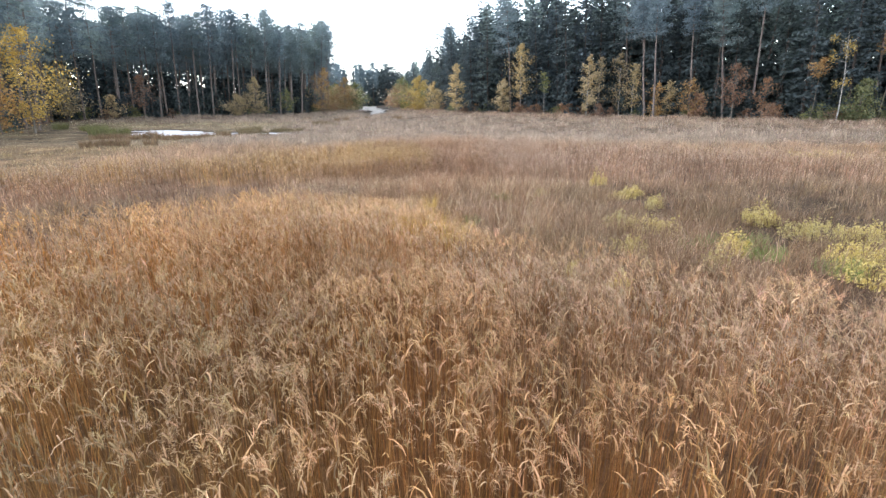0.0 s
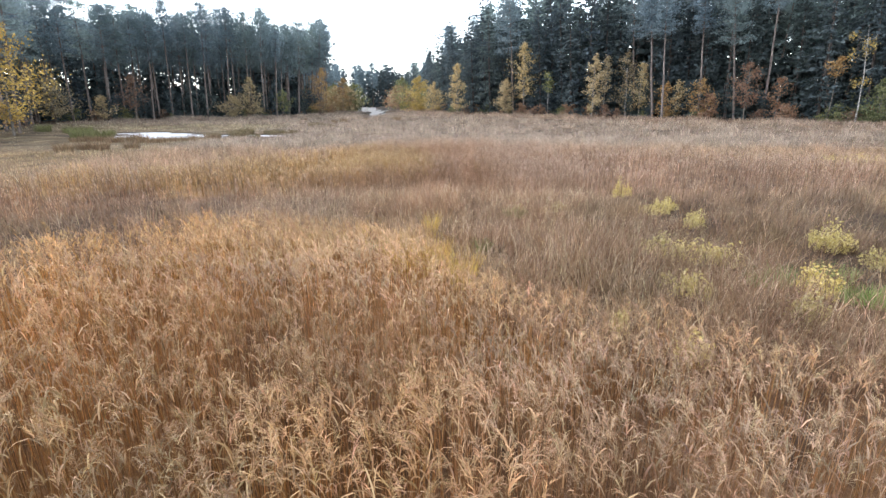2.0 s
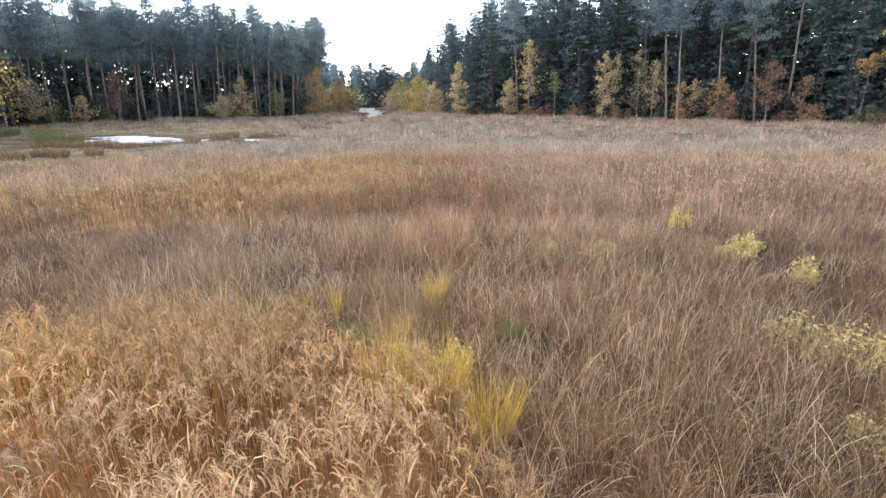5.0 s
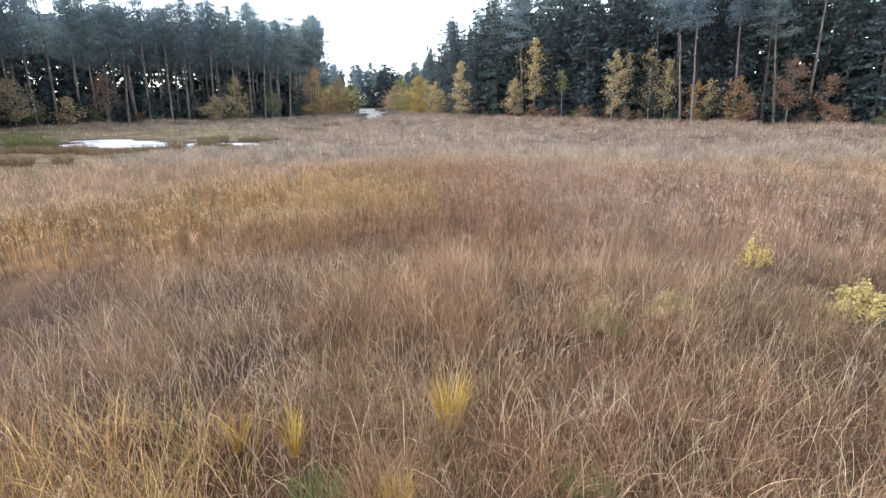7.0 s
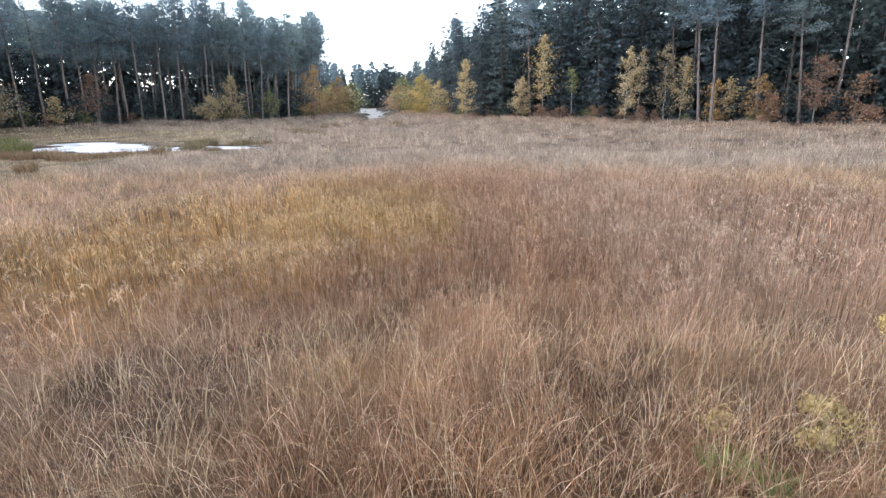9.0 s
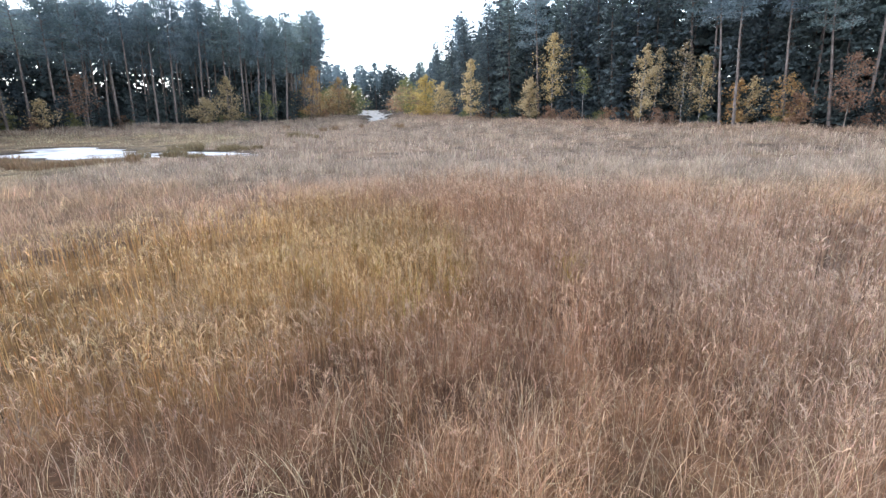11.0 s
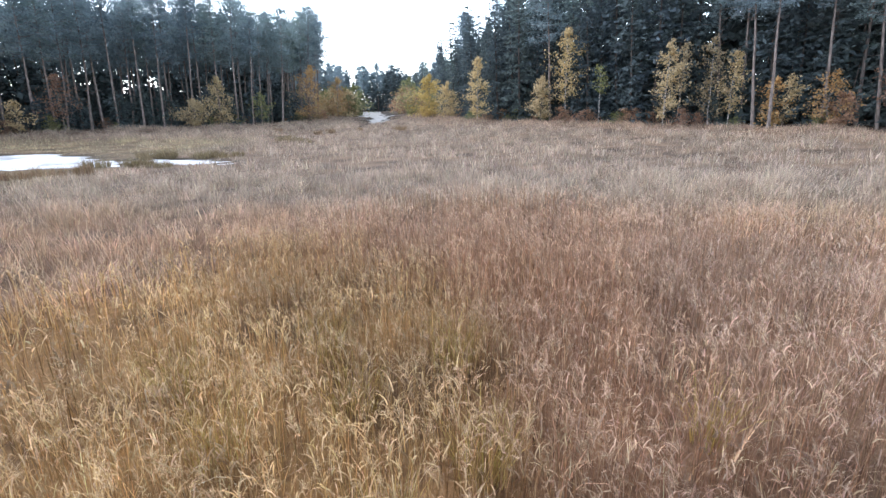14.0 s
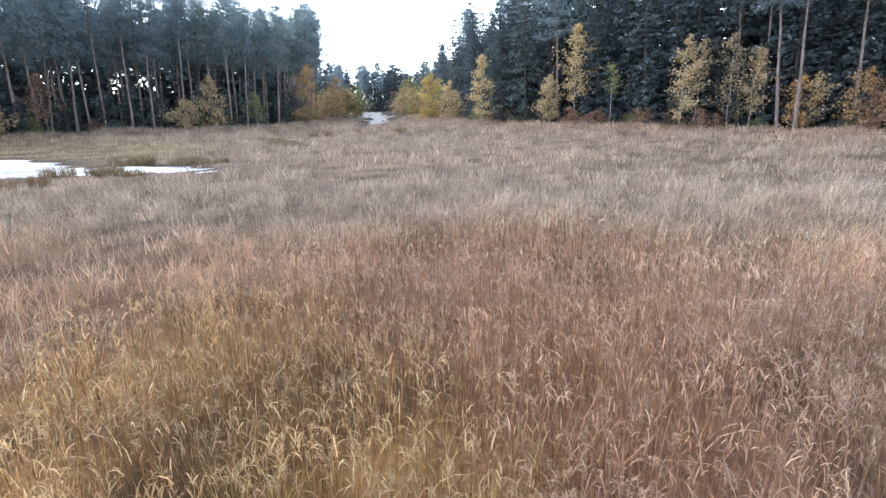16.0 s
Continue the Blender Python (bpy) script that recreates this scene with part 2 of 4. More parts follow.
def patch_colour(x, y):
    """Colour of the dry plants at a place: gold, tan, brown, mauve and grey patches run into one another."""
    x, y = np.asarray(x, float), np.asarray(y, float)
    e = y - front_edge(x) + (N2(x, y) - 0.5) * 2.5
    front = smooth(0.8, -0.8, e)
    gold_rim = front * smooth(-5.2, -2.0, e) * smooth(3, -1, x + (N2(y, x) - 0.5) * 3)
    second = smooth(-3.0, 3.0, y - second_near(x) + (N2(x, y) - 0.5) * 5) * smooth(1.0, -1.0, y - second_far(x) + (N2(x, y) - 0.5) * 3)
    left = smooth(1.3, -1.1, x + 0.9 + (N1(x, y) - 0.5) * 3)
    left = left * smooth(1.5, -1.3, y - np.interp(x, [-20, -12.5, -7, -4.5, -2.8, -1.5], [40, 46, 45.6, 44.9, 43.3, 42.3]) + (N1(y, x) - 0.5) * 3)
    left = left * smooth(-2.0, 2.0, y - np.interp(x, [-20, -9, -5.8, -2.4, 0], [28, 30.5, 32, 34.5, 36]) + (N2(x, y) - 0.5) * 4)
    mid = (1 - front) * (1 - second)
    far = smooth(50, 58, y)
    side = smooth(7, 13, np.abs(x) + (N3(x, y) - 0.5) * 5) * (1 - far) * np.where(x < 0, 0.3, 0.6)
    pasture = smooth(-26, -34, x) * smooth(110, 96, y)
    right, beyond = smooth(1, 8, x + (N2(y, x) - 0.5) * 5), smooth(44, 49, y)
    w = [front * (1 - gold_rim) * 1.0 + second * (0.22 + 0.12 * left + 0.1 * beyond) + mid * (1 - far) * 0.12,
         far * 0.25 + mid * (0.1 + 0.28 * N1(y, x) * smooth(24, 30, y)) + second * (0.2 + 0.6 * right + 0.15 * beyond) + front * smooth(-7, -4, e) * smooth(0, -2, e) * smooth(-8, -3, x) * 0.8,
         gold_rim * 0.45 + second * left * 0.7 * (0.5 + N1(x, y)),
         mid * (1 - far) * (1 - 0.5 * side) * 0.85 + second * (1 - left) * 0.2 + N2(x, y) * 0.2,
         second * (1 - left) * (0.38 + 0.3 * right) + mid * (1 - far) * N3(x, y) * 0.06 + far * 0.22 * N3(y, x),
         mid * (0.1 + side * 0.4 + far * 1.1 + 0.45 * (1 - far) * smooth(-2, -6, x) * smooth(20, 23, y)) * (0.5 + N3(y, x)),
         gold_rim * 0.95 + front * N3(x, y) * 0.3,
         front * smooth(1, -4, x) * smooth(11, 5, y) * 0.5 + mid * (1 - far) * side * N2(y, x) * 0.5 * (x > 0) + far * 0.1 + pasture * 1.2 + second * left * 0.14 * N2(x, y) + mid * (1 - far) * 0.3 * smooth(0.5, 0.8, N2(x + 40, y)),
         far * smooth(20, 4, -away(x, y, RIGHT_EDGE)) * 0.6 + front * 0.12 * N1(x, y) + second * (1 - left) * (1 - right) * (1 - 0.5 * beyond) * 0.3 + mid * (1 - far) * 0.4 * N2(y, x)]
    dark_side = mid * smooth(2, 6, x + (N2(x, y) - 0.5) * 4) * smooth(33, 26, y)      # darker, slightly more olive colour at the right side of the meadow
    shade = (0.62 + 0.76 * N1(x, y)) * (0.78 + 0.44 * N2(x, y)) * (1 - 0.17 * front * smooth(1, -4, x) * smooth(11, 5, y)) * (1 - 0.22 * dark_side) * (1 - 0.25 * mid * smooth(31, 25, y)) * (1 - 0.1 * far * mid)
    w[7] = w[7] + dark_side * 0.1 * N2(y, x)
    return shade[:, None] * blend([C_TAN, C_PALE, C_GOLD, C_BROWN, C_MAUVE, C_GREY, C_ORANGE, C_OLIVE, C_RUST], w)


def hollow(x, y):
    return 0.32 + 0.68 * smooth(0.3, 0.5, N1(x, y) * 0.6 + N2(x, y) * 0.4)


# ---- mesh tools ----
def mesh_from(name, verts, tris, mat, tints=None, smooth_faces=False):
    verts, tris = np.asarray(verts, np.float32), np.asarray(tris, np.int32)
    me = bpy.data.meshes.new(name)
    me.vertices.add(len(verts))
    me.vertices.foreach_set("co", verts.ravel())
    me.loops.add(tris.size)
    me.loops.foreach_set("vertex_index", tris.ravel())
    me.polygons.add(len(tris))
    me.polygons.foreach_set("loop_start", np.arange(0, tris.size, 3, dtype=np.int32))
    if smooth_faces:
        me.polygons.foreach_set("use_smooth", np.ones(len(tris), bool))
    me.update(calc_edges=True)
    if tints is not None:
        at = me.attributes.new("tint", "FLOAT_COLOR", "POINT")
        rgba = np.ones((len(verts), 4), np.float32)
        rgba[:, :3] = tints
        at.data.foreach_set("color", rgba.ravel())
    me.materials.append(mat)
    return me


class Heap:
    """Gathers many small pieces into one mesh."""

    def __init__(self):
        self.v, self.f, self.c, self.n = [], [], [], 0

    def add(self, v, f, c=None):
        self.v.append(v)
        self.f.append(np.asarray(f) + self.n)
        if c is not None:
            self.c.append(c)
        self.n += len(v)

    def mesh(self, name, mat, smooth_faces=False):
        return mesh_from(name, np.concatenate(self.v), np.concatenate(self.f), mat, np.concatenate(self.c) if self.c else None, smooth_faces)


def strips(base, az, length, width, th0, th1, segs, tint, twist=0.6, belly=0.0, power=1.0):
    """Tapered bent blades. th0, th1: lean from upright at foot and tip, in radians; belly: 0 tapers from the foot, 1 is widest in the middle."""
    n = len(base)
    s = np.linspace(0, 1, segs + 1)
    th = th0[:, None] + (th1 - th0)[:, None] * ((s[:-1] + 0.5 / segs) ** power)[None]
    step = (length / segs)[:, None]
    r = np.concatenate([np.zeros((n, 1)), np.cumsum(np.sin(th) * step, 1)], 1)
    z = np.concatenate([np.zeros((n, 1)), np.cumsum(np.cos(th) * step, 1)], 1)
    mid = base[:, None, :] + np.stack([r * np.cos(az)[:, None], r * np.sin(az)[:, None], z], 2)
    sa = az + math.pi / 2 + rng.uniform(-twist, twist, n)
    side = np.stack([np.cos(sa), np.sin(sa), np.zeros(n)], 1)
    prof = (1 - belly) * (1 - 0.75 * s[:-1]) + belly * (0.35 + 0.65 * np.sin(math.pi * np.clip(s[:-1] + 0.12, 0, 1)))
    half = 0.5 * width[:, None] * prof[None]
    a = mid[:, :-1] - side[:, None, :] * half[..., None]
    b = mid[:, :-1] + side[:, None, :] * half[..., None]
    k = 2 * segs + 1
    v = np.empty((n, k, 3))
    v[:, 0:2 * segs:2], v[:, 1:2 * segs:2], v[:, -1] = a, b, mid[:, -1]
    f = []
    for i in range(segs - 1):
        p = 2 * i
        f += [(p, p + 1, p + 3), (p, p + 3, p + 2)]
    f.append((2 * segs - 2, 2 * segs - 1, 2 * segs))
    f = np.array(f)[None] + (np.arange(n) * k)[:, None, None]
    return v.reshape(-1, 3), f.reshape(-1, 3), np.repeat(tint, k, 0)


def scatter(x0, x1, y0, y1, per_m2, keep):
    """Random places in a box of the plan, kept with the chance keep(x, y)."""
    n = int((x1 - x0) * (y1 - y0) * per_m2)
    x, y = rng.uniform(x0, x1, n), rng.uniform(y0, y1, n)
    k = keep(x, y)
    ok = rng.random(n) < k
    return x[ok], y[ok]


def tube(points, radii, sides=6):
    """A tapered round limb along points."""
    pts = [Vector(p) for p in points]
    v, f = [], []
    for i, (p, r) in enumerate(zip(pts, radii)):
        d = (pts[min(i + 1, len(pts) - 1)] - pts[max(i - 1, 0)]).normalized()
        u = d.orthogonal().normalized()
        w = d.cross(u)
        for j in range(sides):
            a = 2 * math.pi * j / sides
            v.append(tuple(p + (u * math.cos(a) + w * math.sin(a)) * r))
    for i in range(len(pts) - 1):
        for j in range(sides):
            a, b = i * sides + j, i * sides + (j + 1) % sides
            f += [(a, b, b + sides), (a, b + sides, a + sides)]
    return np.array(v), np.array(f)


def sprays(centres, size, flat=1.0, out=None, slim=(0.25, 0.5)):
    """Leaf or needle sprays: one bent four-cornered blade each, in random directions."""
    n = len(centres)
    d = rng.normal(size=(n, 3))
    d[:, 2] *= flat
    if out is not None:
        d += out
    d /= np.linalg.norm(d, axis=1, keepdims=True) + 1e-9
    e = np.cross(d, rng.normal(size=(n, 3)))
    e /= np.linalg.norm(e, axis=1, keepdims=True) + 1e-9
    s = (size * rng.uniform(0.6, 1.4, n))[:, None]
    w = s * rng.uniform(*slim, n)[:, None]
    tip, mid = centres + d * s * 0.6, centres + d * s * 0.05
    v = np.stack([centres - d * s * 0.4, mid + e * w, tip, mid - e * w], 1)
    f = np.array([(0, 1, 2), (0, 2, 3)])[None] + (np.arange(n) * 4)[:, None, None]
    return v.reshape(-1, 3), f.reshape(-1, 3)


def part(name, me, parent, label=""):
    ob = new(name, me)
    ob.parent = parent
    return tagged(ob, label)


# ---- ground and water ----
def build_ground():
    xs = np.concatenate([[-3000, -1200, -500, -260, -170], np.arange(-130, 130.1, 1.3), [170, 260, 500, 1200, 3000]])
    ys = np.concatenate([[-3000, -1000, -300, -100, -50], np.arange(-24, 330, 1.3), [345, 380, 450, 700, 1400, 3500]])
    gx, gy = np.meshgrid(xs, ys)
    z = land(gx, gy)
    z = np.where((np.abs(gx) > 300) | (gy > 380) | (gy < -60), 1.5, z)
    v = np.stack([gx.ravel(), gy.ravel(), z.ravel()], 1)
    w, h = len(xs), len(ys)
    i = (np.arange(h - 1)[:, None] * w + np.arange(w - 1)[None]).ravel()
    f = np.concatenate([np.stack([i, i + 1, i + w + 1], 1), np.stack([i, i + w + 1, i + w], 1)])
    x, y = v[:, 0], v[:, 1]
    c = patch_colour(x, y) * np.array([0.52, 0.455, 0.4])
    # hollows between tussocks: shade and dark mud, both painted into the ground tint
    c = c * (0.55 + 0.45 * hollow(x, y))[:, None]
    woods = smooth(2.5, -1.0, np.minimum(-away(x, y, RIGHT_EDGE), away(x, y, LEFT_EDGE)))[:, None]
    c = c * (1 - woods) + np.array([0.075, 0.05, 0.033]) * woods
    mud = smooth(-0.55, -0.05, wet(x, y))[:, None]
    c = c * (1 - mud) + np.array([0.045, 0.04, 0.032]) * mud
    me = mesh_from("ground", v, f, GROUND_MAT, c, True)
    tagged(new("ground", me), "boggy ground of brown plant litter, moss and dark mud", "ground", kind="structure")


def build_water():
    for name, mat, x0, x1, y0, y1, label in (("pond_water", POND_ICE_SHEEN, -66, -8, 66, 116, "shallow bog pond under thin pale ice, white sky sheen put in its colour"),
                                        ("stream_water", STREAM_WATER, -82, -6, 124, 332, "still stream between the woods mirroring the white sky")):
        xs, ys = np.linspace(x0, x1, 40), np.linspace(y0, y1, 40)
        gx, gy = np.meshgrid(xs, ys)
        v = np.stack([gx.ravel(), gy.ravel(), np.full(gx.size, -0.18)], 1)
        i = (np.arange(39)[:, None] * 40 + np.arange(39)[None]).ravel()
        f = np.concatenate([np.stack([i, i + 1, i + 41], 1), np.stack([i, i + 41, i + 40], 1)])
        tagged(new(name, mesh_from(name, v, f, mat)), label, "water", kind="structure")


build_ground()
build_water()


# ---- trees ----
def bent_trunk(height, r0, r1, wobble, rings=7):
    pts, x, y = [], 0.0, 0.0
    for i in range(rings):
        s = i / (rings - 1)
        pts.append((x, y, height * s - (0.4 if i == 0 else 0)))
        x += rng.normal() * wobble
        y += rng.normal() * wobble
    return pts, [r0 + (r1 - r0) * (i / (rings - 1)) ** 0.8 for i in range(rings)]


def on_trunk(pts, z):
    zs = [p[2] for p in pts]
    return np.array([np.interp(z, zs, [p[0] for p in pts]), np.interp(z, zs, [p[1] for p in pts]), z])


def assemble(name, trunk, limbs, crown, bark, leaves, label, category="tree"):
    root = tagged(new(name), label, category)
    v, f = tube(*trunk, 8)
    part("trunk", mesh_from("trunk", v, f, bark, None, True), root)
    if limbs.v:
        tagged(part("branchwork", limbs.mesh("branchwork", bark, True), root), kind="stuff")
    if crown.v:
        part("crown", crown.mesh("crown", leaves), root)
    return root


def make_pine(height, label, crown_from=0.5, reach=3.0, branches=40, clumps=6, per=14, size=0.46):
    """A forest pine: long bare trunk under a rounded crown of flat needle pads."""
    trunk = bent_trunk(height * 0.97, 0.19 + height * 0.002, 0.05, 0.07)
    limbs, crown = Heap(), Heap()
    for i in range(branches):
        u = ((i + rng.random()) / branches) ** 0.85
        a = i * 2.4 + rng.uniform(-0.5, 0.5)
        ln = reach * math.sqrt(max(0.1, 1 - ((u - 0.32) / 0.72) ** 2)) * rng.uniform(0.45, 1.15)
        p0 = on_trunk(trunk[0], height * 0.96 * (crown_from + (1 - crown_from) * u * 0.97))
        d = np.array([math.cos(a), math.sin(a), rng.uniform(-0.2, 0.2) + 0.35 * u])
        p2 = p0 + d * ln + np.array([0, 0, 0.08 * ln])
        limbs.add(*tube((p0, p2), (0.05, 0.012), 3))
        for k in range(clumps):
            q = p0 + (p2 - p0) * rng.uniform(0.25, 1.05) + rng.normal(size=3) * np.array([0.35, 0.35, 0.2])
            c = q + rng.normal(size=(per, 3)) * np.array([0.5, 0.5, 0.22]) * (0.5 + 0.5 * min(1, ln / 1.6))
            crown.add(*sprays(c, size, 0.5, np.array([d[0] * 0.5, d[1] * 0.5, 0.45]), (0.1, 0.2) if size < 0.7 else (0.22, 0.42)))
    for i in range(7):                         # dead lower snags
        s, a, ln = rng.uniform(0.25, crown_from) * 0.96, rng.uniform(0, 2 * math.pi), rng.uniform(0.5, 1.6)
        p0 = on_trunk(trunk[0], height * s)
        limbs.add(*tube((p0, p0 + np.array([math.cos(a) * ln, math.sin(a) * ln, -0.15])), (0.025, 0.008), 3))
    return assemble("pine_tree", trunk, limbs, crown, PINE_BARK, HAZY_PINE_NEEDLES, label)


def make_spruce(height, label, reach=2.6, start=0.06, rows=26, dense=5.5, size=0.66):
    trunk = bent_trunk(height, 0.05 + height * 0.008, 0.02, 0.05)
    limbs, crown = Heap(), Heap()
    for i in range(rows):
        s = start + (0.99 - start) * i / rows
        ln0 = reach * (1 - s) ** 0.62 + 0.3
        for j in range(5 if s < 0.8 else 3):
            a = rng.uniform(0, 2 * math.pi)
            ln = ln0 * rng.uniform(0.55, 1.2)
            p0 = on_trunk(trunk[0], height * s)
            d = np.array([math.cos(a), math.sin(a), -0.35 + 0.55 * s])
            if j < 1:
                limbs.add(*tube((p0, p0 + d * ln), (0.03, 0.006), 3))
            m = max(4, int(ln * dense))
            u = rng.uniform(0.15, 1.05, m)[:, None]
            c = p0 + d * ln * u + rng.normal(size=(m, 3)) * np.array([0.25, 0.25, 0.12]) * (0.5 + u)
            crown.add(*sprays(c, size, 0.4, np.array([d[0] * 0.9, d[1] * 0.9, -0.4]), (0.14, 0.3) if size < 0.85 else (0.3, 0.5)))
    return assemble("spruce_tree", trunk, limbs, crown, SPRUCE_BARK, SPRUCE_NEEDLES, label)


def make_broadleaf(name, height, width, leaves, bark, label, low=0.2, top_pointed=0.5, branches=40, per=56, size=0.3, r0=0.1, category="tree"):
    trunk = bent_trunk(height * 0.97, r0, 0.015, height * 0.008)
    limbs, crown = Heap(), Heap()
    for i in range(branches):
        s = low + (1 - low) * (i + rng.random()) / branches
        a = rng.uniform(0, 2 * math.pi)
        body = math.sin(math.pi * min(1, max(0.04, ((s - low) / (1 - low)) ** (0.55 + 0.4 * (1 - top_pointed)) * 0.93 + 0.07)))
        ln = 0.5 * width * (body ** 0.8) * rng.choice([0.45, 0.8, 1.0, 1.35]) * rng.uniform(0.8, 1.15) + 0.2
        p0 = on_trunk(trunk[0], height * max(0.08, s - 0.09) * 0.96)
        p2 = p0 + np.array([math.cos(a) * ln, math.sin(a) * ln, height * 0.07 * rng.uniform(0.4, 1.4)])
        p1 = (p0 + p2) / 2 + np.array([0, 0, -0.05 * ln])
        limbs.add(*tube((p0, p1, p2), (0.02 + r0 * 0.2, 0.018, 0.006), 4))
        spread = 0.18 + 0.13 * ln
        u = rng.uniform(0.35, 1.1, per)[:, None]
        c = p0 + (p2 - p0) * u + rng.normal(size=(per, 3)) * np.array([spread, spread, spread * 0.8])
        crown.add(*sprays(c, size, 0.8))
    return assemble(name, trunk, limbs, crown, bark, leaves, label, category)


def make_bare_tree(height, label):
    trunk = bent_trunk(height, 0.13, 0.02, 0.14)
    limbs, crown = Heap(), Heap()
    for i in range(20):
        s, a, ln = rng.uniform(0.35, 0.97), rng.uniform(0, 2 * math.pi), rng.uniform(0.5, 1.9)
        p0 = on_trunk(trunk[0], height * s)
        p1 = p0 + np.array([math.cos(a) * ln * 0.6, math.sin(a) * ln * 0.6, ln * 0.25])
        p2 = p1 + np.array([math.cos(a + 0.4) * ln * 0.5, math.sin(a + 0.4) * ln * 0.5, ln * 0.35])
        limbs.add(*tube((p0, p1, p2), (0.035, 0.02, 0.006), 4))
        if i % 3 == 0:
            crown.add(*sprays(p2 + rng.normal(size=(60, 3)) * 0.4, 0.26, 0.8))
    return assemble("bare_birch", trunk, limbs, crown, BIRCH_BARK, YELLOW_LEAVES, label)


def place(tree, x, y, scale=1.0, lean=3.5, toward=None):
    """Stands a tree on the ground. lean: degrees by which it leans out of the wood, to the light; toward: another way to lean."""
    p, q = np.array([x, x + 1.0, x]), np.array([y, y, y + 1.0])
    d = np.minimum(-away(p, q, RIGHT_EDGE), away(p, q, LEFT_EDGE))
    g = Vector((d[1] - d[0], d[2] - d[0], 0))
    g = Vector(toward) if toward else g
    g = g.normalized() if g.length > 0.1 else Vector((0, 0, 0))
    tip = Matrix.Rotation(radians(lean + rng.normal() * 0.8), 4, Vector((-g.y, g.x, 0))) if g.length > 0.5 else Matrix()
    m = Matrix.Translation((x, y, float(land(p[:1], q[:1])[0]) - 0.05)) @ tip @ pose(0, 0, 0, rng.normal() * 0.8, rng.normal() * 0.8, rng.uniform(0, 360))
    m = m @ Matrix.Diagonal((scale, scale, scale * rng.uniform(0.94, 1.06), 1))
    if tree not in planted:
        planted.add(tree)
        tree.matrix_basis = m
        return tree
    keep = tree.scale.copy()
    tree.scale = (1, 1, 1)
    made = copy_thing(tree, m)
    tree.scale = keep
    return made


planted = set()
TALL_PINE = "tall pine with a bare trunk and blue-green crown"
PINES = [make_pine(24.5, TALL_PINE, 0.5, 3.2), make_pine(23, TALL_PINE, 0.53, 2.9), make_pine(26, TALL_PINE, 0.46, 3.4, 46),
         make_pine(24, "slender tall pine with a high blue-green crown", 0.66, 2.5, 32)]
SPRUCES = [make_spruce(23, "tall dark spruce with drooping branches", 3.3, 0.06, 34, 6.5, 0.6), make_spruce(20, "tall dark spruce with drooping branches", 3.1, 0.04, 30, 6.5, 0.6),
           make_spruce(8, "young dark spruce in the undergrowth", 1.9, 0.02, 18), make_spruce(6, "young dark spruce in the undergrowth", 2.0, 0.02, 15)]


def inside(line, t, depth):
    """A place at the share t along an edge of the woods, and depth metres into them."""
    seg = [math.hypot(b[0] - a[0], b[1] - a[1]) for a, b in zip(line, line[1:])]
    run = t * sum(seg)
    for (a, b), s in zip(zip(line, line[1:]), seg):
        if run <= s:
            break
        run -= s
    k = min(run / s, 1)
    nx, ny = (b[1] - a[1]) / s, -(b[0] - a[0]) / s
    return a[0] + (b[0] - a[0]) * k + nx * depth, a[1] + (b[1] - a[1]) * k + ny * depth


taken = []


def free(x, y, gap):
    if any((x - a) ** 2 + (y - b) ** 2 < gap * gap for a, b in taken):
        return False
    taken.append((x, y))
    return True


COARSE = [make_pine(24, "", 0.38, 3.2, 28, 4, 7, 0.78), make_pine(25, "", 0.45, 3.0, 28, 4, 7, 0.78), make_spruce(22, "", 3.2, 0.06, 16, 2.8, 1.3), make_spruce(8, "", 2.0, 0.02, 11, 3.0, 0.9)]


def raw(ob):
    me = ob.data
    me.calc_loop_triangles()
    v, f = np.empty(len(me.vertices) * 3), np.empty(len(me.loop_triangles) * 3, np.int32)
    me.vertices.foreach_get("co", v)
    me.loop_triangles.foreach_get("vertices", f)
    return v.reshape(-1, 3), f.reshape(-1, 3)


COARSE_RAW = []
for root in COARSE:
    COARSE_RAW.append({ob.name.split(".")[0]: raw(ob) for ob in root.children})
    for ob in (*root.children, root):
        bpy.data.objects.remove(ob)


class Thicket:
    """Trees deep in a wood, past counting: all needles in one mesh, all trunks in another."""

    def __init__(self):
        self.pine, self.spruce, self.wood = Heap(), Heap(), Heap()

    def plant(self, kind, x, y, scale):
        a, z = rng.uniform(0, 6.3), float(land(np.array([x]), np.array([y]))[0]) - 0.1
        m = np.array([[math.cos(a), -math.sin(a), 0], [math.sin(a), math.cos(a), 0], [0, 0, 1]]) * scale
        for name, (v, f) in COARSE_RAW[kind].items():
            if name == "branchwork":
                continue
            heap = self.wood if name != "crown" else (self.pine if kind < 2 else self.spruce)
            heap.add(v @ m.T + np.array([x, y, z]), f)

    def build(self, label):
        root = tagged(new("woodland", self.pine.mesh("pine_crowns", HAZY_PINE_NEEDLES)), label, "woods", kind="stuff")
        tagged(part("spruce_crowns", self.spruce.mesh("spruce_crowns", SPRUCE_NEEDLES), root), kind="stuff")
        tagged(part("trunks", self.wood.mesh("trunks", PINE_BARK, True), root), kind="stuff")


def spots(line, box, tries, depth0, depth1, gap):
    """Free places in the wood behind an edge, between two depths."""
    x0, x1, y0, y1 = box
    x, y = rng.uniform(x0, x1, tries), rng.uniform(y0, y1, tries)
    side = 1 if line is RIGHT_EDGE else -1
    d = away(x, y, line) * side
    for i in np.nonzero((d > depth0) & (d < depth1))[0]:
        if free(x[i], y[i], gap):
            yield x[i], y[i], d[i]


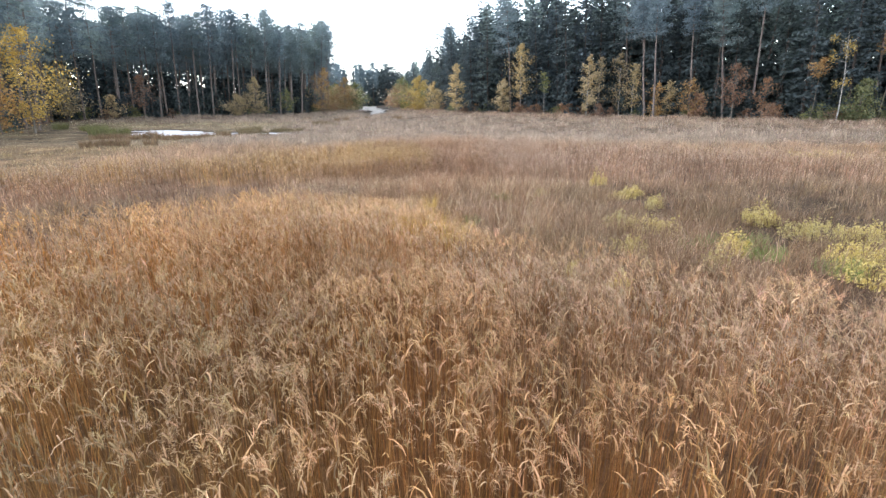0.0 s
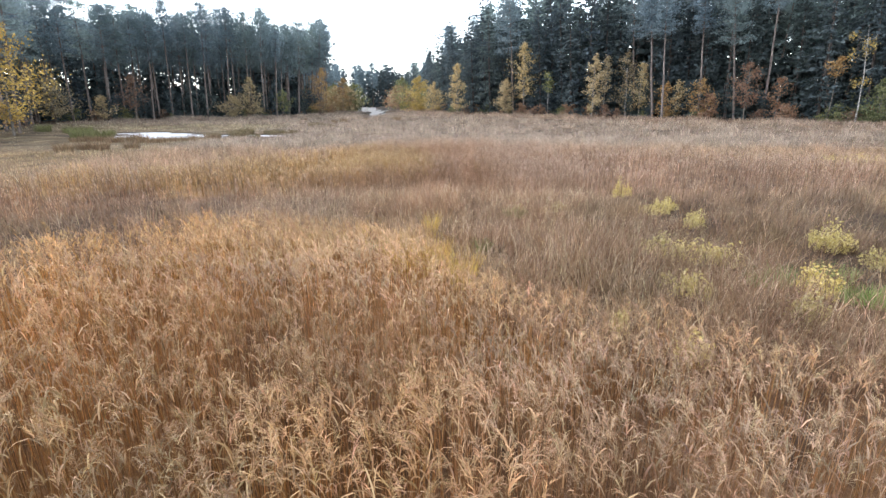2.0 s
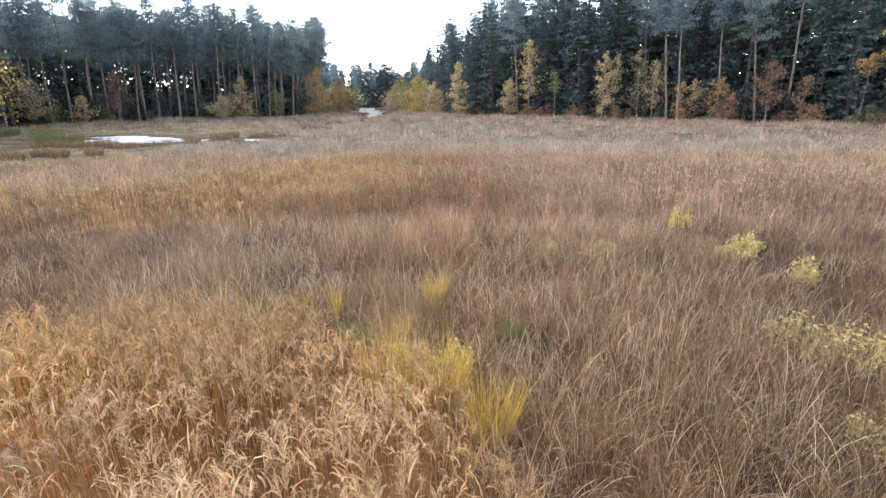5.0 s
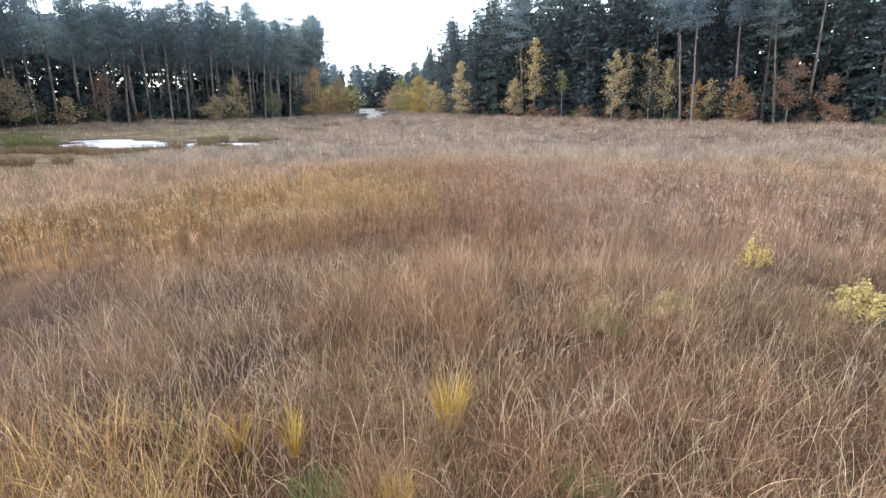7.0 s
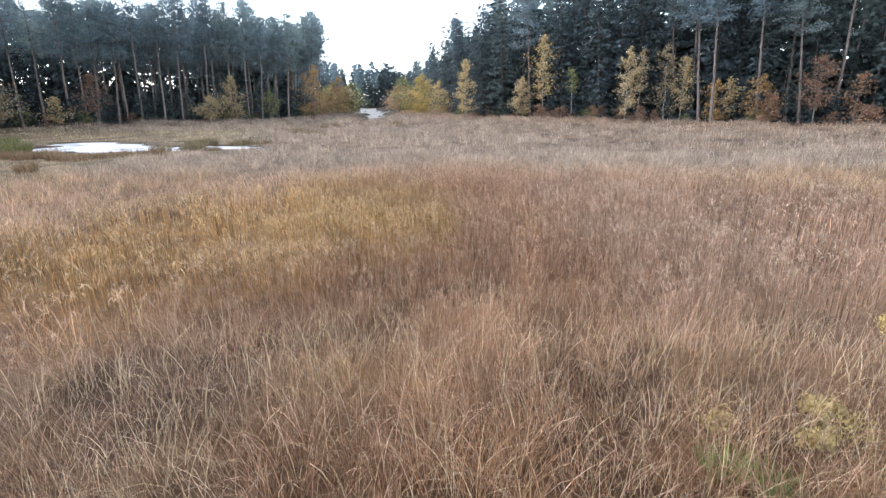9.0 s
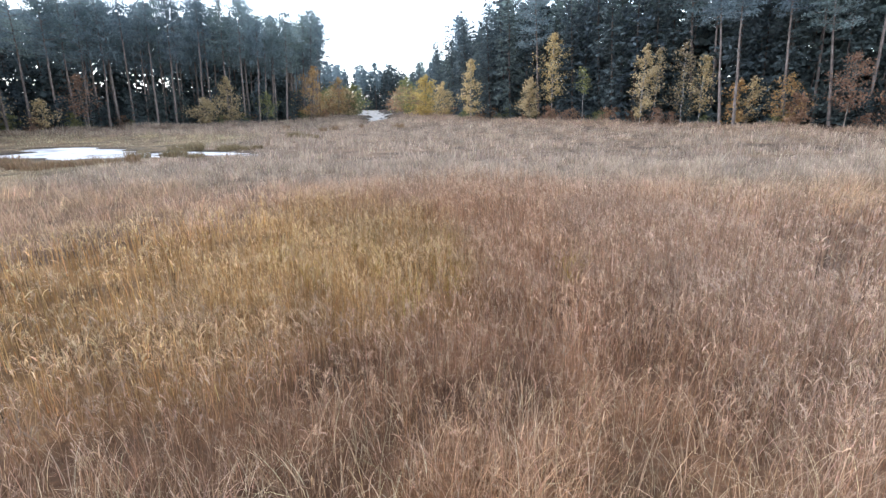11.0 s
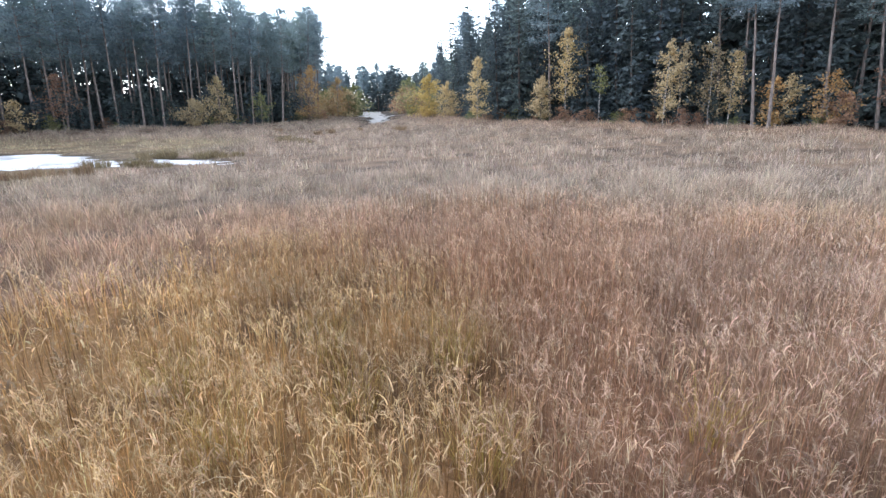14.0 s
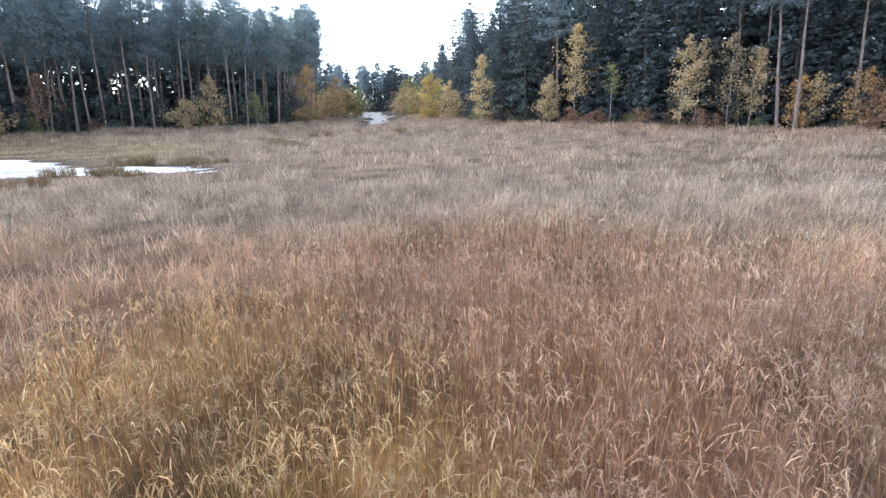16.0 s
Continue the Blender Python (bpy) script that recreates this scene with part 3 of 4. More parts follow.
def fill_wood(thicket, line, box, tries, depth0, depth1, gap, kinds, lo, hi):
    for x, y, d in spots(line, box, tries, depth0, depth1, gap):
        thicket.plant(kinds[int(rng.integers(0, len(kinds)))], x, y, rng.uniform(lo, hi))


def grow_wood(line, box, tries, depth0, depth1, gap, choose, group):
    """Trees of the wood's edge, each a thing; they lean a little to the light of the open bog."""
    for x, y, d in spots(line, box, tries, depth0, depth1, gap):
        tree, lo, hi = choose(x)
        tagged(place(tree, x, y, rng.uniform(lo, hi), 4.0, (-0.9, 0.3, 0) if line is RIGHT_EDGE else (0.9, -0.2, 0)), group=group)


def right_mix(x):
    tall = float(np.interp(x, [-20, 2, 14, 30], [0.84, 0.9, 1.12, 1.2]))
    if rng.random() < 0.2:
        return PINES[int(rng.integers(0, 4))], tall, tall * 1.1
    return SPRUCES[int(rng.integers(0, 2))], tall, tall * 1.25


def left_mix(x):
    if rng.random() < 0.94:
        return PINES[int(rng.integers(0, 4))], 0.98, 1.14
    return SPRUCES[1], 0.9, 1.2


def undergrowth(x):
    return SPRUCES[int(rng.integers(2, 4))], 0.7, 1.4


# trees of the edge that stand out, each at its place
def edge_tree(name, x, y, height, width, leaves, bark, label, **kw):
    taken.append((x, y))
    t = make_broadleaf(name, height, width, leaves, bark, label, **kw)
    place(t, x, y)
    return t


edge_tree("birch_tree", 31.9, 111.3, 14.2, 3.6, OCHRE_LEAVES, BIRCH_BARK, "slim birch with ochre autumn leaves and white trunk", low=0.15, r0=0.12)
edge_tree("birch_tree", 34.5, 112.5, 13.5, 2.2, OCHRE_LEAVES, BIRCH_BARK, "thin birch with sparse ochre leaves", low=0.45, branches=22, per=30)
edge_tree("birch_tree", 39.3, 111.6, 14.5, 5.6, OCHRE_LEAVES, BIRCH_BARK, "broad birch with brownish ochre autumn leaves", low=0.15, per=36, r0=0.12)
edge_tree("birch_tree", 41.5, 110.0, 11.5, 4.2, OCHRE_LEAVES, BIRCH_BARK, "birch with thin ochre leaves and white trunk", low=0.25, per=30)
edge_tree("birch_tree", 3.6, 134, 14.0, 3.8, OCHRE_LEAVES, BIRCH_BARK, "slim pointed birch with yellow leaves", low=0.08, top_pointed=1.0)
edge_tree("birch_tree", 19.5, 124, 17.2, 5.4, OCHRE_LEAVES, BIRCH_BARK, "tall birch with ochre-green leaves before dark spruces", low=0.3, r0=0.13)
edge_tree("rowan_tree", 15.2, 126, 8.6, 4.0, OCHRE_LEAVES, GREY_BARK, "small tree with dull yellow leaves", low=0.15)
edge_tree("birch_tree", 24, 119, 11, 2.5, OLIVE_LEAVES, BIRCH_BARK, "thin leaning birch with few leaves", low=0.55, branches=16, per=26)
edge_tree("rowan_tree", 44.6, 104.5, 7.6, 3.6, ORANGE_LEAVES, GREY_BARK, "young tree with orange and yellow leaves beside a pine", low=0.1, branches=26, per=34)
edge_tree("rowan_tree", 47.0, 105.5, 8.2, 4.0, OCHRE_LEAVES, GREY_BARK, "young tree with yellow-green leaves", low=0.1, branches=28, per=36)
edge_tree("rowan_tree", 49.0, 99.5, 7.6, 4.4, ORANGE_LEAVES, GREY_BARK, "small rowan with orange and red leaves", low=0.08, branches=26, per=34)
edge_tree("rowan_tree", 50.0, 98.8, 5.0, 3.0, RUST_LEAVES, GREY_BARK, "small rowan with dull red leaves", low=0.05, branches=24)
edge_tree("aspen_tree", 55.8, 96.5, 11.2, 4.0, RUST_LEAVES, GREY_BARK, "thin aspen with rust-brown leaves", low=0.3, per=34)
edge_tree("aspen_tree", 60, 94, 8.2, 3.2, RUST_LEAVES, GREY_BARK, "small aspen with thin brown leaves", low=0.3, branches=24, per=24)
edge_tree("aspen_tree", 65.2, 88.5, 11.4, 3.0, ORANGE_LEAVES, GREY_BARK, "thin aspen with an orange tuft at its top", low=0.75, branches=14, per=40)
edge_tree("willow_bush", 69.5, 83.5, 7.4, 5.6, OLIVE_LEAVES, GREY_BARK, "leafy green and yellow willow bush at the wood", low=0.05)
edge_tree("aspen_tree", 72.5, 83, 15.5, 4.2, ORANGE_LEAVES, GREY_BARK, "tall aspen with an orange crown", low=0.75, branches=18, per=40)
edge_tree("maple_tree", -7.0, 158, 11.8, 10.0, YELLOW_LEAVES, GREY_BARK, "round tree in full yellow autumn leaf", low=0.06, branches=60, per=60, size=0.34)
edge_tree("maple_tree", -1.8, 152, 8.5, 4.6, OCHRE_LEAVES, GREY_BARK, "small tree with dull yellow leaves", low=0.06)
edge_tree("alder_tree", -14.2, 188, 13.2, 9.5, OLIVE_LEAVES, GREY_BARK, "round alder with olive-green leaves by the stream", low=0.1, branches=56, per=56, size=0.34)
edge_tree("maple_tree", -36.5, 154, 13.5, 7.5, ORANGE_LEAVES, GREY_BARK, "tree with yellow-orange leaves at the wood's tip", low=0.1, branches=48, per=52, size=0.3)
edge_tree("maple_tree", -32.6, 166, 12.5, 7.0, ORANGE_LEAVES, GREY_BARK, "tree with orange-brown leaves by the stream", low=0.18, branches=46, per=40, size=0.3)
edge_tree("maple_tree", -56.5, 68.5, 15.5, 8.5, YELLOW_LEAVES, GREY_BARK, "large tree in bright yellow autumn leaf", low=0.18, branches=64, per=62, size=0.26, r0=0.18)
edge_tree("maple_tree", -57.5, 64.5, 8.5, 5.5, ORANGE_LEAVES, GREY_BARK, "small tree with orange leaves below a yellow one", low=0.1, branches=40)
edge_tree("rowan_tree", -79.5, 106, 9.0, 7.0, OCHRE_LEAVES, GREY_BARK, "spreading small tree with dull yellow leaves", low=0.2, branches=44)
edge_tree("rowan_tree", -75, 114, 5.6, 3.6, OCHRE_LEAVES, GREY_BARK, "small tree with thin yellowish leaves", low=0.15, branches=26, per=30)
edge_tree("aspen_tree", -71, 119, 10.5, 6.0, RUST_LEAVES, GREY_BARK, "brown-leaved aspen before dark pines", low=0.3, per=26)
edge_tree("rowan_tree", -54.2, 132, 6.2, 5.8, OCHRE_LEAVES, GREY_BARK, "spreading bush-like tree with yellow leaves", low=0.12)
edge_tree("birch_tree", -50.8, 137, 10.8, 5.4, OCHRE_LEAVES, GREY_BARK, "young tree with greenish yellow leaves", low=0.08, top_pointed=1.0)
edge_tree("rowan_tree", -44.0, 141.5, 7.0, 4.4, OLIVE_LEAVES, GREY_BARK, "small tree with olive-yellow leaves", low=0.3, branches=26, per=34)
snag = make_bare_tree(15.0, "nearly bare birch with a few yellow tufts")
place(snag, 66.8, 84.5, 1.0, 3.5, (-0.8, 0.6, 0))
taken.append((66.8, 84.5))
for x, y, k, s in ((43.2, 102.4, 3, 1.05), (42.2, 104.5, 3, 1.08), (50.0, 101.5, 3, 1.1), (55.5, 99, 0, 1.08), (-45.7, 141, 3, 0.9), (-59.5, 73, 0, 1.0), (-64, 76, 2, 0.95), (-63, 62, 1, 1.0)):
    taken.append((x, y))
    place(PINES[k], x, y, s, 5.0, (-0.9, 0.4, 0) if x > 0 else (0.9, -0.2, 0))

RIGHT_NEAR, RIGHT_FAR = (-12, 130, 40, 172), (-35, 40, 172, 320)
LEFT_NEAR, LEFT_FAR = (-130, -32, 35, 182), (-110, -35, 182, 310)
grow_wood(RIGHT_EDGE, RIGHT_NEAR, 16000, 2.5, 10, 3.3, right_mix, "trees of the dense wood")
grow_wood(LEFT_EDGE, LEFT_NEAR, 14000, 1.5, 10.5, 3.1, left_mix, "trees of the pine wood")
grow_wood(RIGHT_EDGE, RIGHT_FAR, 900, 1, 10, 4.5, right_mix, "trees along the stream")
grow_wood(LEFT_EDGE, LEFT_FAR, 700, 1, 10, 4.5, left_mix, "trees along the stream")
dense_wood, pine_wood, far_wood = Thicket(), Thicket(), Thicket()
fill_wood(dense_wood, RIGHT_EDGE, RIGHT_NEAR, 9000, 10, 30, 3.05, (0, 2, 2, 1, 2), 1.0, 1.25)
fill_wood(dense_wood, RIGHT_EDGE, RIGHT_NEAR, 1400, 30, 52, 5.2, (2, 2, 0), 1.1, 1.3)
fill_wood(dense_wood, RIGHT_EDGE, RIGHT_FAR, 1500, 10, 24, 4.5, (0, 1, 2), 0.9, 1.1)
fill_wood(pine_wood, LEFT_EDGE, LEFT_NEAR, 6000, 10.5, 40, 3.5, (0, 1, 1, 0, 1), 0.92, 1.06)
fill_wood(pine_wood, LEFT_EDGE, LEFT_FAR, 1500, 10, 24, 4.5, (0, 1, 2), 0.9, 1.05)
tall, taken = taken, []
grow_wood(LEFT_EDGE, LEFT_NEAR, 1800, 2.2, 9.5, 2.7, undergrowth, "young spruces in the pine wood")
grow_wood(RIGHT_EDGE, RIGHT_NEAR, 700, 3.5, 9, 3.6, undergrowth, "young spruces in the dense wood")
fill_wood(pine_wood, LEFT_EDGE, LEFT_NEAR, 6000, 9, 30, 2.5, (3,), 0.9, 1.6)
fill_wood(dense_wood, RIGHT_EDGE, RIGHT_NEAR, 2500, 9, 24, 3.4, (3,), 0.9, 1.5)
taken = tall

# the far end of the valley: bushes by the stream and a wood behind
FAR_BUSHES = [make_broadleaf("willow_bush", 8, 8, m, GREY_BARK, lab, low=0.04, branches=34, per=34, size=0.5, category="bush") for m, lab in
              ((RUST_LEAVES, "far brown-leaved willow bush by the stream"), (OCHRE_LEAVES, "far ochre willow bush by the stream"), (OLIVE_LEAVES, "far olive willow bush by the stream"))]
for i in range(64):
    y = rng.uniform(205, 322)
    x = np.interp(y, [200, 260, 330], [-26, -37, -52]) + rng.choice([-1, 1]) * rng.uniform(9, 30) + 2
    if wet(np.array([x]), np.array([y]))[0] < -0.05:
        tagged(place(FAR_BUSHES[i % 3], x, y, rng.uniform(0.7, 1.4)), group="bushes by the stream")
for i in range(900):
    x, y = rng.uniform(-130, 15), rng.uniform(322, 372)
    if free(x, y, 3.2):
        far_wood.plant(int(rng.choice([0, 1, 2, 2, 2, 3])), x, y, rng.uniform(0.82, 1.1) * (0.8 + 0.4 * float(N4(x, y))))
dense_wood.build("depth of a dense dark wood of pines and spruces")
pine_wood.build("depth of a tall pine wood with young spruces beneath")
far_wood.build("far mixed wood closing the valley")

# low shrubs under the edge of the woods
SHRUBS = [make_broadleaf("shrub", 2.6, 3.2, m, GREY_BARK, lab, low=0.03, branches=20, per=30, size=0.24, r0=0.03, category="bush") for m, lab in
          ((OLIVE_LEAVES, "low olive-green shrub under the wood's edge"), (RUST_LEAVES, "low brown shrub under the wood's edge"))]
for line, sign, t0, t1, count in ((RIGHT_EDGE, 1, 0.05, 0.6, 60), (LEFT_EDGE, -1, 0.1, 0.7, 44)):
    for i in range(count):
        x, y = inside(line, rng.uniform(t0, t1), rng.uniform(-0.5, 4) * sign)
        tagged(place(SHRUBS[i % 2], x, y, rng.uniform(0.45, 1.2)), group="shrubs under the wood's edge")


# ---- reeds, sedges and grass ----
def jitter(c, amount=0.12):
    n = len(c)
    return np.clip(c * (1 + rng.normal(0, amount, (n, 1))) * (1 + rng.normal(0, 0.04, (n, 3))), 0.01, 0.95)


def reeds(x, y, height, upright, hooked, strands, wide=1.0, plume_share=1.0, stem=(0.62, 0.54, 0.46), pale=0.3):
    """Reed stalks with erect dry leaves, a few hooked ones near the top, and drooping plumes."""
    n = len(x)
    base = np.stack([x, y, land(x, y) - 0.03], 1)
    col = patch_colour(x, y)
    body, plume = Heap(), Heap()
    az, lean = rng.uniform(0, 2 * math.pi, n), np.abs(rng.normal(0, 0.06, n))
    # stalk tint: redder brown, and darkened to paint in the shade deep in the bed
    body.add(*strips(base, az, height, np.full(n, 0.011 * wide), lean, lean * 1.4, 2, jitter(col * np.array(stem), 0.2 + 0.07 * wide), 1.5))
    d = np.stack([np.sin(lean) * np.cos(az), np.sin(lean) * np.sin(az), np.cos(lean)], 1)
    for k in range(upright):
        p = base + d * (height * rng.uniform(0.1, 0.7, n))[:, None]
        # low erect leaves are dimmed as well, for the same shade between stalks
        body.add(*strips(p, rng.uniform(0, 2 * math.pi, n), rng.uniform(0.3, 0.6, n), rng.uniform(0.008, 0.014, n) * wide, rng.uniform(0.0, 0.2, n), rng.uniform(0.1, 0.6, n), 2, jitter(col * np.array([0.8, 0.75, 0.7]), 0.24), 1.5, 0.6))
    for k in range(hooked):
        on = rng.random(n) < 0.35 + 0.35 * smooth(3.0, 7.0, y)
        p, m = (base + d * (height * rng.uniform(0.72, 1.0, n))[:, None])[on], int(on.sum())
        body.add(*strips(p, rng.normal(2.4, 1.5, m), rng.uniform(0.1, 0.32, m), rng.uniform(0.009, 0.021, m) * wide, rng.uniform(0.0, 0.5, m), rng.uniform(1.2, 2.7, m), 3, jitter(col[on] * 0.75 + np.array(C_STRAW) * pale * rng.random((m, 1)) ** 2, 0.2), 1.0, 0.7))
    has = rng.random(n) < plume_share * (0.4 + 0.6 * smooth(2.0, 6.5, y)) * (0.35 + 1.1 * N0(x, y))
    top = (base + d * (height * 0.98)[:, None])[has]
    m = int(has.sum())
    pc = jitter(col[has] * 0.75 + np.array(C_STRAW) * rng.uniform(0.02, 0.38, (m, 1)), 0.16)
    pa, size, bow = rng.normal(2.4, 1.3, m), rng.uniform(0.16, 0.32, m), rng.uniform(0.7, 1.9, m)
    for k in range(strands):                     # branchlets along a nodding axis, longest at its foot
        s = (k + rng.random(m)) / strands
        run, rise = size * (1 - np.cos(bow * s)) / bow, size * np.sin(bow * s) / bow
        q = top + np.stack([run * np.cos(pa), run * np.sin(pa), rise - 0.04], 1)
        plume.add(*strips(q, pa + rng.normal(0, 1.0, m), size * rng.uniform(0.25, 0.6, m) * (1.15 - 0.6 * s), rng.uniform(0.0045, 0.0095, m) * wide, bow * s * 0.7 + rng.uniform(0, 0.6, m), bow * s + rng.uniform(0.5, 1.4, m), 2, jitter(pc, 0.12), 1.5, 0.8))
    fluffy = rng.random(n) < 0.09                # heads whose plume has burst into soft down
    i = np.repeat(np.nonzero(fluffy)[0], 34)
    m = len(i)
    q = base[i] + d[i] * (height[i] * rng.uniform(0.93, 1.02, m))[:, None] + rng.normal(0, 0.022, (m, 3)) * wide
    plume.add(*strips(q, rng.uniform(0, 2 * math.pi, m), rng.uniform(0.04, 0.11, m) * (0.6 + 0.4 * wide), rng.uniform(0.003, 0.007, m) * wide, rng.uniform(0, 2.2, m), rng.uniform(0.2, 2.6, m), 1, jitter(col[i] * 0.6 + np.array(C_STRAW) * 0.45, 0.12), 1.5))
    return body, plume


def reed_bed(places, label):
    body, plume = Heap(), Heap()
    for x, y, h, *kit in places:
        b, p = reeds(x, y, h, *kit)
        for src, dst in ((b, body), (p, plume)):
            for v, f, c in zip(src.v, [g for g in src.f], src.c):
                dst.v.append(v), dst.f.append(f + dst.n), dst.c.append(c)
            dst.n += src.n
    bed = tagged(new("reed_bed", body.mesh("stalks", STRAW)), label, "reeds", kind="stuff")
    tagged(part("plumes", plume.mesh("plumes", PLUME), bed, "pale feathery drooping seed plumes"), kind="stuff")


def dry(x, y):
    return (wet(x, y) < -0.15) & (away(x, y, LEFT_EDGE) > 0) & (-away(x, y, RIGHT_EDGE) > -0.5)


def in_front(x, y):
    return smooth(0.9, -0.6, y - front_edge(x) + (N2(x, y) - 0.5) * 2.0)


def in_second(x, y):
    return smooth(-4.0, 3.0, y - second_near(x) + (N2(x, y) - 0.5) * 5) * smooth(0.9, -0.9, y - second_far(x) + (N2(x, y) - 0.5) * 2.5)


def front_height(x, y):
    rim = smooth(-4, 1, y - front_edge(x))
    return (2.12 - 0.45 * rim) * (0.92 + 0.16 * N2(x, y)) * (0.86 + 0.28 * N0(x, y)) * rng.uniform(0.86, 1.06, len(x))


near = scatter(-7, 7, -1.5, 18.5, 70, lambda x, y: in_front(x, y) * (0.45 + 0.9 * N0(x, y)) * (0.7 + 0.3 * smooth(2, 6, y)))
wide = scatter(-20, 14, -2.5, 18.5, 26, lambda x, y: in_front(x, y) * (np.abs(x) > 6.8))
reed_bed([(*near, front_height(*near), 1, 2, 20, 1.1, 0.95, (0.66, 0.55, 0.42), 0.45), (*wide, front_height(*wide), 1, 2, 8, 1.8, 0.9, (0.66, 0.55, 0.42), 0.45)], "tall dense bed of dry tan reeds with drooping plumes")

near = scatter(-8, 8, 29, 48, 46, lambda x, y: in_second(x, y))
wide = scatter(-36, 32, 22, 56, 15, lambda x, y: in_second(x, y) * ((np.abs(x) > 7.8) | (y > 47.8)))
second_height = lambda x, y: (0.85 + 0.57 * smooth(-3, 5, y - second_near(x))) * (1 - 0.14 * smooth(-3, -7, x)) * (0.9 + 0.2 * N2(x, y)) * (0.85 + 0.3 * N0(x, y)) * rng.uniform(0.8, 1.1, len(x))
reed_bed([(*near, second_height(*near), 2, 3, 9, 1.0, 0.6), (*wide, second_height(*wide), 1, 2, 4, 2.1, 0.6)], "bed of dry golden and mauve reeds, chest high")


def low_growth(x, y):
    """Short growth on the wet flats round the pond."""
    flats = np.clip(1.5 - np.hypot((x + 44) / 17, (y - 71) / 13), 0, 1)
    return (1 - 0.8 * flats) * (1 - 0.5 * smooth(-28, -36, x) * smooth(104, 92, y))


def tufts(name, x, y, blades, height, reach, width, label, mat=STRAW, colours=None, segs=3, spread=0.14, upright=0.5):
    """Tussocks of arching blades."""
    n = len(x)
    i = np.repeat(np.arange(n), blades)
    m = len(i)
    ox, oy = x[i] + rng.normal(0, spread, m), y[i] + rng.normal(0, spread, m)
    az = np.arctan2(oy - y[i], ox - x[i]) + rng.normal(0, 0.9, m)
    base = np.stack([ox, oy, land(ox, oy) - 0.03], 1)
    own = np.exp(rng.normal(0, 0.2 if segs > 2 else 0.1, (n, 1)))
    col = ((patch_colour(x, y) if colours is None else colours) * own)[i]
    h = np.repeat(height, blades) * rng.uniform(0.65, 1.25, m) * (0.35 + 0.65 * smooth(-0.3, -1.6, wet(ox, oy))) * low_growth(ox, oy)
    heap = Heap()
    heap.add(*strips(base, az, h, width * rng.uniform(0.7, 1.3, m), rng.uniform(0.0, 0.35, m) * upright * 2, rng.uniform(0.4, 2.0, m) * reach, segs, jitter(col, 0.17), 0.8))
    return tagged(new(name, heap.mesh(name, mat)), label, "grass", kind="stuff")


def open_meadow(x, y):
    return dry(x, y) * (1 - in_front(x, y)) * (1 - 0.85 * in_second(x, y))


mid = scatter(-9, 9, 11, 36, 11, lambda x, y: open_meadow(x, y) * hollow(x, y))
tufts("sedge_meadow", *mid, 19, 0.72 + 0.45 * N2(*mid), 1.0, 0.010, "dense brown and mauve dry sedge in arching tussocks")
mid = scatter(-34, 36, 5, 36, 4.2, lambda x, y: open_meadow(x, y) * hollow(x, y) * (np.abs(x) > 8.8))
tufts("sedge_meadow", *mid, 14, 0.65 + 0.45 * N2(*mid), 1.0, 0.018, "grey-brown dry sedge in loose tussocks")
mid = scatter(-30, 40, 36, 66, 3.6, lambda x, y: open_meadow(x, y) * hollow(x, y))
tufts("dry_grass", *mid, 12, 0.6 + 0.45 * N2(*mid), 0.9, 0.025, "pale buff dry grass in soft tussocks")
far = scatter(-75, 90, 60, 135, 1.45, lambda x, y: open_meadow(x, y) * (0.3 + 0.7 * smooth(0.3, 0.6, N3(x, y) * 0.5 + N2(x, y) * 0.5)))
tufts("dry_grass", *far, 9, 0.4 + 0.7 * N2(*far), 0.8, 0.055, "pale dry grass reaching to the woods", segs=2, spread=0.3)
far = scatter(-60, 70, 30, 66, 1.6, lambda x, y: open_meadow(x, y) * ((x < -30) | (x > 40)))
tufts("dry_grass", *far, 11, 0.35 + 0.5 * N3(*far), 0.8, 0.04, "short greyish dry grass on boggy ground", segs=2, spread=0.3)
far = scatter(-50, 5, 130, 200, 0.8, lambda x, y: open_meadow(x, y))
tufts("dry_grass", *far, 10, 0.55 + 0.4 * N3(*far), 0.7, 0.08, "pale dry grass along the stream", segs=2, spread=0.4)


# pale wisps that arch over the sedge
wisp = scatter(-9, 9, 11, 40, 11, lambda x, y: open_meadow(x, y))
tufts("sedge_wisps", *wisp, 5, 0.85 + 0.4 * N2(*wisp), 1.15, 0.0095, "pale straw wisps arching over the sedge", colours=jitter(patch_colour(*wisp) * 0.4 + np.array(C_STRAW) * 0.75, 0.15), segs=4, spread=0.2, upright=0.3)
wisp = scatter(-30, 34, 8, 66, 2.0, lambda x, y: open_meadow(x, y) * ((np.abs(x) > 8.8) | (y > 40)))
tufts("sedge_wisps", *wisp, 5, 0.8 + 0.4 * N2(*wisp), 1.1, 0.016, "pale straw wisps arching over the sedge", colours=jitter(patch_colour(*wisp) * 0.65 + np.array(C_STRAW) * 0.38, 0.15), segs=3, spread=0.25, upright=0.3)


